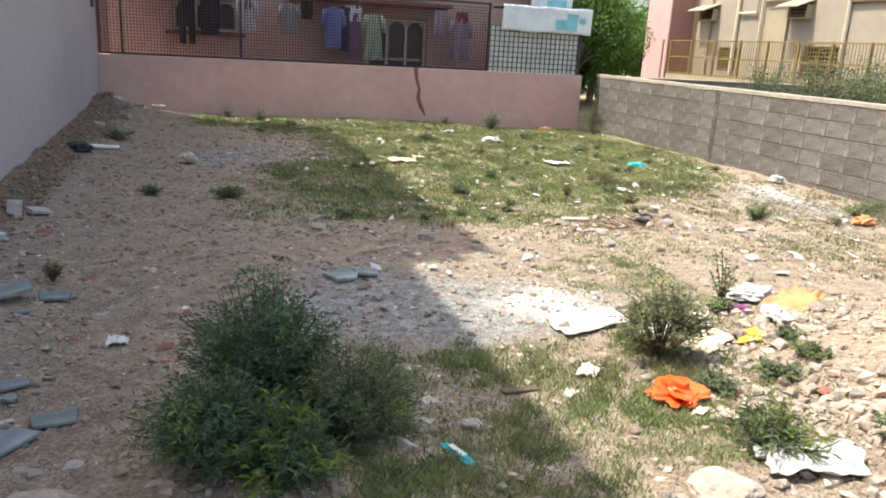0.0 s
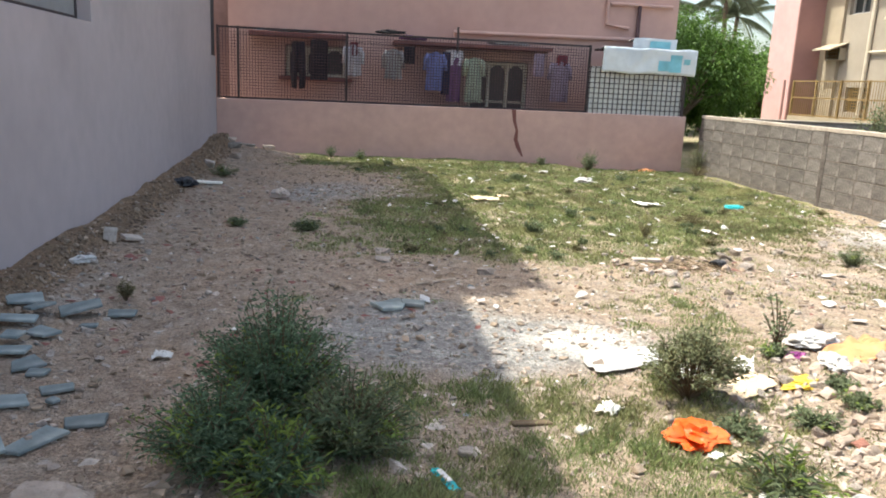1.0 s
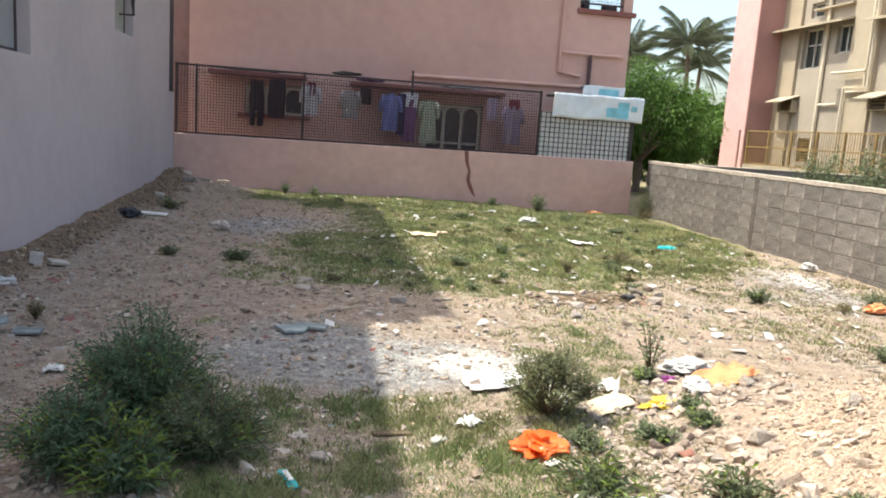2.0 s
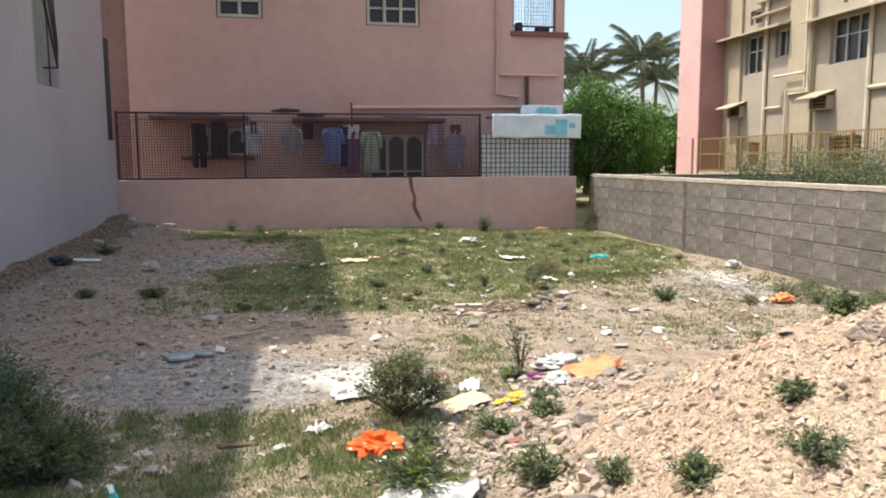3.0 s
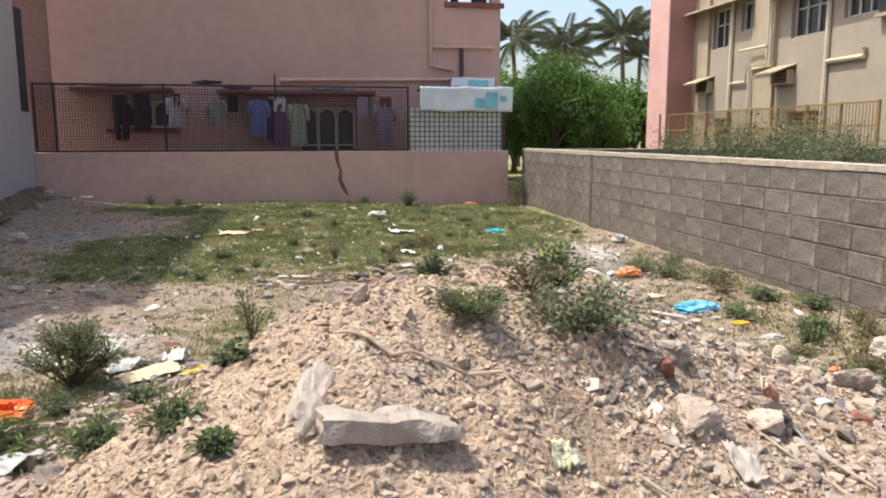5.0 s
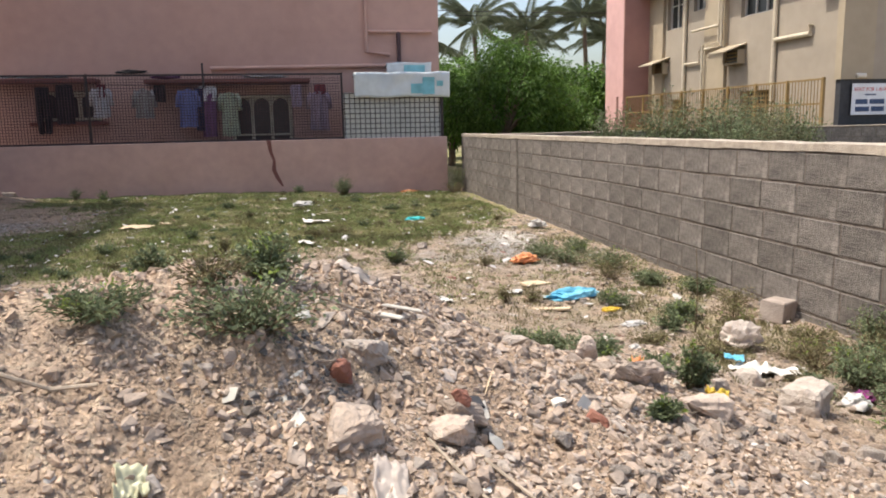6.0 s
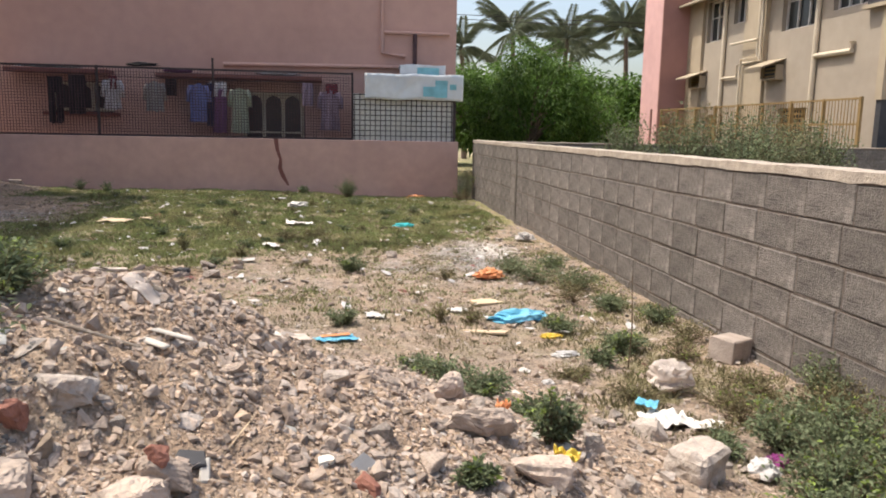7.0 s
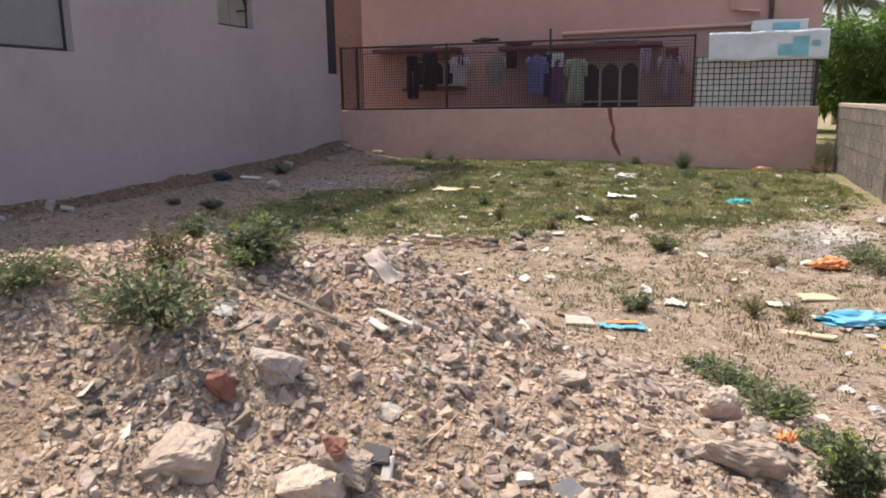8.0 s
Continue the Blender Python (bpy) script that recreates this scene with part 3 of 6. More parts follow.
    part("balcony_kerb", boxes((7.36, 8.86, Y - 0.08, Y - 0.002, 4.62, 4.74), bevel=0.01), M["red_brown"], house)
    rail = part("balcony_rail", boxes((7.42, 8.55, Y + 0.05, Y + 0.08, 4.86, 4.90), (7.42, 8.55, Y + 0.05, Y + 0.08, 6.52, 6.56), (7.42, 7.46, Y + 0.05, Y + 0.08, 4.74, 6.58), (8.66, 8.70, Y + 0.28, Y + 0.31, 4.74, 6.58)), M["dark_iron"], house, "dark iron balcony grille")
    for k in range(14):
        part("bar", boxes((7.5 + 0.08 * k, 7.506 + 0.08 * k, Y + 0.06, Y + 0.066, 4.9, 6.52)), M["dark_iron"], rail)
    for k in range(16):
        part("bar", boxes((7.46, 8.55, Y + 0.068, Y + 0.074, 4.95 + 0.1 * k, 4.956 + 0.1 * k)), M["dark_iron"], rail)
    for k in range(18):
        part("bar", boxes((8.664, 8.672, Y + 0.4 + 0.15 * k, Y + 0.408 + 0.15 * k, 4.72, 6.6)), M["dark_iron"], rail)
    part("pot", boxes((7.6, 7.78, Y + 0.3, Y + 0.5, 4.7, 5.02), bevel=0.03), M["dark_panel"], house, "dark pot on the balcony")
    part("pot", boxes((8.15, 8.5, Y + 0.3, Y + 0.55, 4.7, 4.95), bevel=0.03), M["dark_panel"], house, "dark pot on the balcony")


pink_house()

# the yard wall in front of it, with its iron mesh fence
yard = thing("yard_wall", "low pink plastered yard wall with rusty drip stain", "wall", kind="structure")
part("wall", boxes((-1.8, 8.68, 16.57, 16.75, -0.4, 1.15), bevel=0.012), M["pink_light"], yard)
part("wall", boxes((8.5, 8.68, 16.76, 24, -0.4, 1.10), bevel=0.012), M["pink_light"], yard)
stain = bmesh.new()
line = [(4.60, 1.15), (4.63, 0.9), (4.70, 0.7), (4.68, 0.5), (4.76, 0.3), (4.86, 0.12)]
prev = None
for k, (x, z) in enumerate(line):
    w = (0.05, 0.038, 0.03, 0.045, 0.05, 0.02)[k]
    cur = [stain.verts.new((x - w, 16.566, z)), stain.verts.new((x + w, 16.566, z))]
    if prev:
        stain.faces.new((prev[0], cur[0], cur[1], prev[1]))
    prev = cur
part("stain", stain, M["red_brown"], yard, "brown drip stain")


def mesh_fence():
    fence = thing("mesh_fence", "dark rusty iron mesh fence standing on the yard wall", "fence")
    y = 16.66
    for z in (1.17, 2.60):
        part("rail", boxes((-1.78, 6.3, y - 0.02, y + 0.02, z - 0.02, z + 0.02)), M["dark_iron"], fence)
    for x in (-1.76, -1.35, 0.90, 6.28):
        part("post", boxes((x - 0.022, x + 0.022, y - 0.024, y + 0.024, 1.15, 2.63)), M["dark_iron"], fence)
    part("post", boxes((3.26, 3.30, y - 0.024, y + 0.024, 2.3, 2.85)), M["dark_iron"], fence)
    # mesh wires, packed close and dark to imitate the yard's deep shade too
    for k in range(133):
        x = -1.72 + 0.06 * k
        part("wire", boxes((x - 0.0055, x + 0.0055, y - 0.004, y + 0.004, 1.19, 2.58)), M["rust_iron"], fence)
    for k in range(22):
        z = 1.25 + 0.06 * k
        part("wire", boxes((-1.74, 6.27, y + 0.007, y + 0.015, z - 0.0055, z + 0.0055)), M["rust_iron"], fence)


mesh_fence()


def screen_panel():
    panel = thing("screen_panel", "white board behind square dark wire mesh on the yard wall", "panel")
    part("board", boxes((6.30, 8.56, 16.68, 16.70, 1.12, 2.18)), M["white_board"], panel)
    for k in range(20):
        x = 6.33 + k * 2.2 / 19
        part("wire", boxes((x - 0.008, x + 0.008, 16.655, 16.671, 1.12, 2.18)), M["dark_iron"], panel)
    for k in range(10):
        z = 1.14 + k * 1.02 / 9
        part("wire", boxes((6.30, 8.56, 16.64, 16.655, z - 0.008, z + 0.008)), M["dark_iron"], panel)
    part("post", boxes((8.56, 8.62, 16.64, 16.70, 1.12, 2.6)), M["dark_iron"], panel)
    part("post", boxes((6.27, 6.30, 16.62, 16.70, 1.12, 2.6)), M["dark_iron"], panel)


screen_panel()


def plastic_sheet(name, label, x0, x1, z0, z1, y, m, marks=()):
    sheet = thing(name, label, "banner")
    n, k = 40, 10
    vs, fs = [], []
    for j in range(k + 1):
        for i in range(n + 1):
            u, v = i / n, j / k
            x, z = x0 + (x1 - x0) * u, z0 + (z1 - z0) * v
            sag = 0.03 * noise.noise((x * 3, z * 4, 1)) + 0.012 * noise.noise((x * 9, z * 11, 4))
            z += 0.03 * noise.noise((x * 2, 7, 1)) * (1 - v) + 0.025 * noise.noise((x * 2.4, 3, 1)) * v
            depth = y - 0.10 + 0.05 * (1 - v) + sag
            vs.append((x, depth, z))
    for i in range(n + 1):
        x = x0 + (x1 - x0) * i / n
        vs.append((x, y + 0.25, z1 - 0.06 + 0.05 * noise.noise((x * 2, 5, 5))))
    for j in range(k + 1):
        for i in range(n):
            a = j * (n + 1) + i
            fs.append((a, a + 1, a + n + 2, a + n + 1))
    s = raw("sheet", vs, fs, M[m], sheet, smooth=True)
    s.modifiers.new("thick", "SOLIDIFY").thickness = 0.006
    for a, b, c, d in marks:
        g = bmesh.new()
        cells = 6
        grid = [[g.verts.new((a + (b - a) * i / cells, y - 0.117 + 0.05 * (1 - (c + (d - c) * j / 4 - z0) / (z1 - z0)) + 0.03 * noise.noise(((a + (b - a) * i / cells) * 3, (c + (d - c) * j / 4) * 4, 1)), c + (d - c) * j / 4)) for i in range(cells + 1)] for j in range(5)]
        for j in range(4):
            for i in range(cells):
                g.faces.new((grid[j][i], grid[j][i + 1], grid[j + 1][i + 1], grid[j + 1][i]))
        part("print", g, M["banner_blue"], s, "faded blue print")
    return sheet


plastic_sheet("plastic_banner", "creased pale printed plastic sheet hung over the fence", 6.55, 8.76, 2.06, 2.62, 16.60, "banner", ((7.85, 8.15, 2.14, 2.36), (8.12, 8.4, 2.12, 2.50), (8.45, 8.6, 2.3, 2.42)))
plastic_sheet("plastic_bundle", "folded pale blue printed plastic sheet behind the banner", 7.35, 8.4, 2.60, 2.86, 16.95, "banner", ((7.75, 8.25, 2.64, 2.80),))
part("bracket", boxes((6.6, 8.5, 16.70, 17.3, 2.55, 2.59)), M["dark_iron"], thing("banner_rack", "dark iron rack under the plastic sheets", "rack"))


# laundry on a line between the fence and the house
part("cord", tube([(-1.4, 17.2, 2.50), (1.0, 17.2, 2.45), (3.3, 17.2, 2.40), (6.2, 17.2, 2.42)], 0.006, 6), M["dark_iron"], thing("clothes_line", "thin clothes line strung behind the mesh fence", "line"))


def garment(name, label, x0, x1, z0, z1, m, seed, sleeves=False, legs=False):
    """A hung garment: shoulders or waist on the line, folds, sleeves or legs."""
    g = thing(name, label, "clothing", group="laundry on the line")
    n, k = 14, 12
    vs, fs = [], []
    mid, half = (x0 + x1) / 2, (x1 - x0) / 2
    for side in (0, 1):
        for j in range(k + 1):
            v = j / k
            for i in range(n + 1):
                u = 2 * i / n - 1
                w = half * ((0.72 + 0.28 * v) if sleeves else (0.92 + 0.08 * math.sin(v * 3)))
                x = mid + u * w + 0.02 * noise.noise((u * 2, v * 2, seed))
                z = z1 - (z1 - z0) * v - (0.06 * abs(u) if v == 0 and sleeves else 0) + 0.03 * noise.noise((u * 3, v, seed + 5)) * v
                fold = 0.035 * math.sin(u * 7 + seed + 2 * v) * (0.3 + 0.7 * v)
                vs.append((x, 17.2 + fold + (0.03 if side else -0.03) * (1 - u * u), z))
    row = n + 1
    for side in (0, 1):
        o = side * row * (k + 1)
        for j in range(k):
            for i in range(n):
                if legs and j > 3 and abs(i - n / 2 + 0.5) < 1:
                    continue
                a = o + j * row + i
                fs.append((a, a + row, a + row + 1, a + 1) if not side else (a, a + 1, a + row + 1, a + row))
    raw("cloth", vs, fs, M[m], g, smooth=True)
    if sleeves:
        for s in (-1, 1):
            part("sleeve", tube([(mid + s * half * 0.66, 17.2, z1 - 0.06), (mid + s * half * 0.98, 17.21, z1 - 0.2), (mid + s * half * 1.06, 17.2, z1 - 0.42)], 0.07, 8, taper=0.8), M[m], g, smooth=True)
    return g


garment("trousers", "black trousers hung on the line", -0.30, 0.02, 1.40, 2.40, "cloth_black", 1, legs=True)
garment("shirt", "dark shirt hung on the line", 0.12, 0.50, 1.60, 2.45, "cloth_black", 2)
garment("shirt", "white shirt with red collar hung on the line", 0.86, 1.24, 1.72, 2.40, "cloth_white", 3, sleeves=True)
garment("scarf", "small red cloth hung on the line", 0.98, 1.16, 2.16, 2.45, "cloth_red", 12)
garment("shirt", "pale grey shirt hung on the line", 1.74, 2.14, 1.70, 2.36, "cloth_grey", 4, sleeves=True)
garment("scarf", "dark cloth hung on the line", 2.16, 2.42, 2.05, 2.42, "cloth_black", 9)
garment("shirt", "blue striped shirt hung on the line", 2.66, 3.10, 1.48, 2.34, "cloth_blue", 5, sleeves=True)
garment("trousers", "navy trousers hung on the line", 3.02, 3.26, 1.40, 2.34, "cloth_navy", 6)
garment("skirt", "purple skirt hung on the line", 3.14, 3.48, 1.26, 2.22, "cloth_purple", 7)
garment("towel", "white towel bunched on the line", 3.10, 3.50, 2.06, 2.38, "cloth_white", 11)
garment("shirt", "pale green checked shirt hung on the line", 3.56, 3.98, 1.26, 2.26, "cloth_green", 8, sleeves=True)
garment("shirt", "mauve shirt hung on the line", 5.55, 6.02, 1.35, 2.26, "cloth_mauve", 10, sleeves=True)
garment("scarf", "small red cloth hung high on the line", 5.68, 5.96, 2.18, 2.40, "cloth_red", 13)
garment("towel", "faded mauve cloth hung on the line", 5.15, 5.40, 1.9, 2.4, "cloth_mauve", 14)


# ---- block boundary walls ----
def rough_block(seed, l, h, w):
    rng = random.Random(seed)
    bm = boxes((0, l, 0, w, 0, h), bevel=0.007)
    for v in bm.verts:
        v.co += Vector((rng.uniform(-1, 1), rng.uniform(-0.6, 0.6), rng.uniform(-1, 1))) * 0.004
    return mesh_of("brick", bm, M["block"])


BL, CH, BASE = 0.445, 0.238, -0.268
block_meshes = [rough_block(k, 0.437, 0.225, 0.19) for k in range(8)]
half_meshes = [rough_block(k + 20, 0.214, 0.225, 0.19) for k in range(3)]
rng = random.Random(4)
block_wall = thing("block_wall", "rough grey concrete block boundary wall with mortar cap", "wall", (9.0, 16.45, -0.02), kind="structure", turn=-91.35)
W_LEN = 20.4
part("mortar", boxes((0.0, W_LEN, 0.0042, 0.178, -0.45, 1.178)), M["mortar"], block_wall, "dark recessed mortar joints")
bm = bmesh.new()
n = 120
prev = None
for i in range(n + 1):
    x = W_LEN * i / n
    lo = 1.165 - 0.03 * abs(noise.noise((x * 5, 1, 0))) - 0.02 * abs(noise.noise((x * 17, 1, 0)))
    hi = 1.225 + 0.012 * noise.noise((x * 3, 4, 0))
    cur = [bm.verts.new(p) for p in ((x, -0.006 - 0.008 * abs(noise.noise((x * 6, 9, 0))), lo), (x, -0.004, hi - 0.008), (x, 0.05, hi), (x, 0.15, hi), (x, 0.198, lo))]
    if prev:
        for a in range(4):
            bm.faces.new((prev[a], prev[a + 1], cur[a + 1], cur[a]))
    prev = cur
part("coping", bm, M["coping"], block_wall, "pale smeared mortar cap")
part("joint", boxes((4.60, 4.71, -0.0085, 0.0, -0.3, 1.165)), M["damp"], block_wall, "dark vertical construction joint")
back_wall = thing("block_wall", "grey concrete block wall closing the next plot", "wall", (9.18, 16.27, -0.03), kind="structure")
part("mortar", boxes((0.0, 14.0, 0.012, 0.178, -0.45, 1.178)), M["mortar"], back_wall)
part("coping", boxes((0, 14.0, -0.004, 0.196, 1.18, 1.21), bevel=0.008), M["coping"], back_wall, "pale mortar cap")
bm = bmesh.new()
for c in range(6):
    x = -0.2 * (c % 2)
    while x < 14:
        box(bm, max(0, x), min(14, x + 0.433), 0, 0.19, c * CH + BASE, c * CH + BASE + 0.225)
        x += BL
tagged(part("bricks", bm, M["block"], back_wall), kind="stuff")


# ---- yellow apartment house ----
def yellow_house():
    house = thing("apartment_house", "tall cream and yellow apartment house with pipes and sunshades", "house")
    # panels between piers, all facing west
    X = 19.8
    part("wall", boxes((X + 0.3, 30, 17.45, 28.21, -0.3, 14)), M["cream_wall"], house)
    piers = ((27.05, 28.21), (22.75, 24.05))
    for a, b in piers:
        part("pier", boxes((X - 0.12, X + 0.298, a, b, -0.3, 14)), M["yellow_wall"], house, "yellow painted pier")
    holes1 = [(25.8, 26.9, 4.86, 6.34), (24.15, 25.0, 5.3, 6.3), (25.9, 26.65, 6.75, 7.3), (25.8, 26.9, 8.2, 9.6), (25.3, 26.4, 1.3, 2.2)]
    holes2 = [(20.3, 22.05, 4.68, 6.2), (18.2, 19.6, 4.95, 6.1), (20.9, 21.5, 6.6, 7.2), (20.3, 22.05, 8.2, 9.6), (20.2, 21.9, 1.2, 2.3)]
    for a, b, holes in ((24.05, 27.05, holes1), (17.45, 22.75, holes2)):
        bm = wall_with_openings(a, b, -0.3, 14, 0, 0.25, holes)
        bm.transform(Matrix.Translation((X + 0.25, 0, 0)) @ Matrix.Rotation(radians(90), 4, "Z"))
        part("wall", bm, M["cream_wall"], house)
        for y0, y1, z0, z1 in holes:
            win = thing("window", "", "")
            win.parent = house
            f, nl = 0.06, max(1, round((y1 - y0) / 0.55))
            step = (y1 - y0 - f) / nl
            rows = [(X + 0.14, X + 0.2, y0, y1, z0, z0 + f), (X + 0.14, X + 0.2, y0, y1, z1 - f, z1)]
            rows += [(X + 0.14, X + 0.2, y0 + step * k, y0 + step * k + f, z0 + f, z1 - f) for k in range(nl + 1)]
            if z1 - z0 > 1.2:
                rows += [(X + 0.15, X + 0.19, y0 + step * k + f, y0 + step * (k + 1), z0 + 0.58 * (z1 - z0), z0 + 0.58 * (z1 - z0) + 0.05) for k in range(nl)]
            part("frame", boxes(*rows), M["white_frame"] if z0 > 2.5 else M["yellow_iron"], win, "pale window frame")
            for k in range(nl):
                part("pane", boxes((X + 0.205, X + 0.215, y0 + step * k + f / 2, y0 + step * (k + 1) + f / 2, z0 + f / 2, z1 - f / 2)), M["dark_glass"], win, "dark glass pane")
            if z0 < 2.5:
                for k in range(8):
                    z = z0 + 0.1 + (z1 - z0 - 0.15) * k / 7
                    part("bar", boxes((X + 0.06, X + 0.08, y0, y1, z - 0.02, z + 0.02)), M["yellow_iron"], win)
    # sunshades, sloping a little outwards
    for y0, y1, z in ((24.0, 28.15, 6.45), (18.0, 22.9, 6.28), (24.0, 28.15, 9.9), (18.0, 22.9, 9.9)):
        bm = boxes((X - 0.62, X + 0.1, y0, y1, z, z + 0.09), bevel=0.01)
        for v in bm.verts:
            v.co.z += 0.25 * (v.co.x - X)
        part("sunshade", bm, M["yellow_wall"], house, "sloping concrete sunshade")
    for y0, y1, z in ((24.1, 26.2, 6.95), (24.05, 26.0, 7.45)):
        part("ledge", boxes((X - 0.25, X + 0.1, y0, y1, z, z + 0.06)), M["yellow_wall"], house)
    for y0, z in ((26.75, 3.2), (21.75, 3.2)):
        hood = thing("vent", "", "")
        hood.parent = house
        part("frame", boxes((X - 0.25, X + 0.05, y0, y0 + 0.06, z, z + 0.45), (X - 0.25, X + 0.05, y0 + 0.85, y0 + 0.91, z, z + 0.45), (X - 0.25, X + 0.05, y0 + 0.06, y0 + 0.85, z, z + 0.05)), M["yellow_wall"], hood)
        part("opening", boxes((X - 0.12, X - 0.1, y0 + 0.06, y0 + 0.85, z + 0.05, z + 0.45)), M["dark_panel"], hood, "dark vent opening")
        for k in range(3):
            part("slat", boxes((X - 0.16, X - 0.12, y0 + 0.06, y0 + 0.85, z + 0.1 + 0.12 * k, z + 0.14 + 0.12 * k)), M["yellow_iron"], hood)
        bm = boxes((X - 0.75, X + 0.1, y0 - 0.1, y0 + 1.0, z + 0.46, z + 0.50))
        for v in bm.verts:
            v.co.z += 0.35 * (v.co.x - X) + 0.15
        part("hood", bm, M["yellow_wall"], hood, "sloping sheet hood")
    # waste pipes
    P = X - 0.08
    pipes = (((P, 25.45, 14), (P, 25.45, 1.2)), ((P, 25.4, 3.45), (P, 24.4, 3.45), (P, 24.4, 3.85)), ((P - 0.15, 22.95, 14), (P - 0.15, 22.95, 4.0), (P - 0.15, 23.95, 4.0), (P - 0.15, 23.95, 1.2)),
             ((P - 0.15, 22.80, 14), (P - 0.15, 22.80, 3.85), (P - 0.15, 23.80, 3.85)), ((P - 0.2, 22.9, 4.55), (P - 0.2, 24.6, 4.55)), ((P, 20.15, 14), (P, 20.15, 1.2)), ((P, 20.1, 3.75), (P, 18.55, 3.75), (P, 18.55, 4.0)))
    for k, p in enumerate(pipes):
        part("pipe", tube(p, 0.075 if k in (0, 5, 6) else 0.045), M["pipe_cream"], house, "cream painted waste pipe")
    # the corner with its screened balcony, and the dark ground floor front
    part("corner", boxes((X - 0.1, X + 0.9, 17.2, 17.448, 2.4, 4.78), (X - 0.1, X + 0.9, 17.2, 17.448, 6.35, 14)), M["yellow_wall"], house, "yellow corner pier")
    part("front", boxes((X + 0.9, 34, 17.2, 17.448, 2.4, 4.78), (X + 0.9, 34, 17.2, 17.448, 6.35, 14)), M["cream_wall"], house)
    part("balcony_screen", boxes((X - 0.08, 34, 17.26, 17.30, 4.78, 6.35), (X - 0.08, X - 0.04, 17.3, 18.1, 4.78, 6.35)), M["dark_panel"], house, "dark netted balcony screen")
    part("balcony_slab", boxes((X - 0.22, 34, 17.1, 17.198, 4.74, 4.84), (X - 0.22, X - 0.102, 17.198, 18.1, 4.74, 4.84)), M["yellow_wall"], house)
    # ground floor shade is put in as a near-black panel
    part("ground_floor_front", boxes((X - 0.05, 34, 17.25, 17.44, -0.3, 2.398)), M["dark_panel"], house, "ground floor front with its shade coloured in")
    for k in range(30):
        part("bar", boxes((X + 0.4 * k, X + 0.4 * k + 0.03, 17.22, 17.25, 4.84, 6.34)), M["dark_iron"], house)


yellow_house()


def rent_sign(x, z, y):
    s = thing("rent_sign", "white rental notice board with red and dark lettering", "sign", (x, y, z), group="rental notices")
    part("board", boxes((0, 1.15, 0, 0.02, 0, 0.84), bevel=0.004), M["sign_white"], s)
    cu = bpy.data.curves.new("lettering", "FONT")
    cu.body, cu.size, cu.extrude = "RENT FOR 1 BHK", 0.135, 0.002
    cu.align_x = "CENTER"
    t = new("lettering", cu)
    t.data.materials.append(M["sign_red"])
    t.parent = s
    t.matrix_basis = pose(0.575, -0.004, 0.64, 90, 0, 0)
    part("bar", boxes((0.4, 0.75, -0.004, 0, 0.52, 0.56)), M["sign_blue"], s)
    for z0, cut in ((0.29, 0.5), (0.09, 0.56)):
        for a, b in ((0.12, cut), (cut + 0.06, 1.03)):
            part("bar", boxes((a, b, -0.004, 0, z0, z0 + 0.13)), M["sign_blue"], s, "dark blue printed line")


rent_sign(20.06, 1.44, 17.17)
rent_sign(20.28, 5.42, 17.17)
lamp = thing("wall_lamp", "small white lamp on the ground floor ledge", "lamp", (20.15, 17.1, 2.43))
part("body", boxes((0, 0.3, 0, 0.2, 0, 0.12), bevel=0.03), M["white_frame"], lamp)


def yellow_fence():
    fence = thing("railing", "yellow painted iron railing on a low wall", "fence")
    x = 18.7
    part("base", boxes((x - 0.08, x + 0.08, 16.6, 28.1, -0.3, 1.05)), M["yellow_wall"], fence)
    for z in (1.1, 1.75, 2.38):
        part("rail", boxes((x - 0.02, x + 0.02, 16.6, 28.1, z - 0.025, z + 0.025)), M["yellow_iron"], fence)
    for k in range(9):
        y = 16.6 + 11.46 * k / 8
        part("post", boxes((x - 0.035, x + 0.035, y - 0.035, y + 0.035, 1.05, 2.42)), M["yellow_iron"], fence)
    for k in range(90):
        y = 16.68 + 11.4 * k / 90
        part("bar", boxes((x - 0.009, x + 0.009, y - 0.009, y + 0.009, 1.05, 2.38)), M["yellow_iron"], fence)


yellow_fence()
pb = thing("pink_tower", "tall pink rendered house end", "house")
part("wall", boxes((18.58, 27, 28.22, 29.9, -0.3, 15)), M["sky_pink"], pb)
# the unlit south face gets its shade from this darker pink plate
part("facing", boxes((18.59, 19.70, 28.16, 28.218, -0.3, 15)), M["dark_pink"], pb, "south face coloured darker for its shade")
pole = thing("pole", "short rusty post beside the pink house", "post", (18.2, 27.9, -0.1))
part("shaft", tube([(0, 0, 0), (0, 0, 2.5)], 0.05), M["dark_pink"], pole)


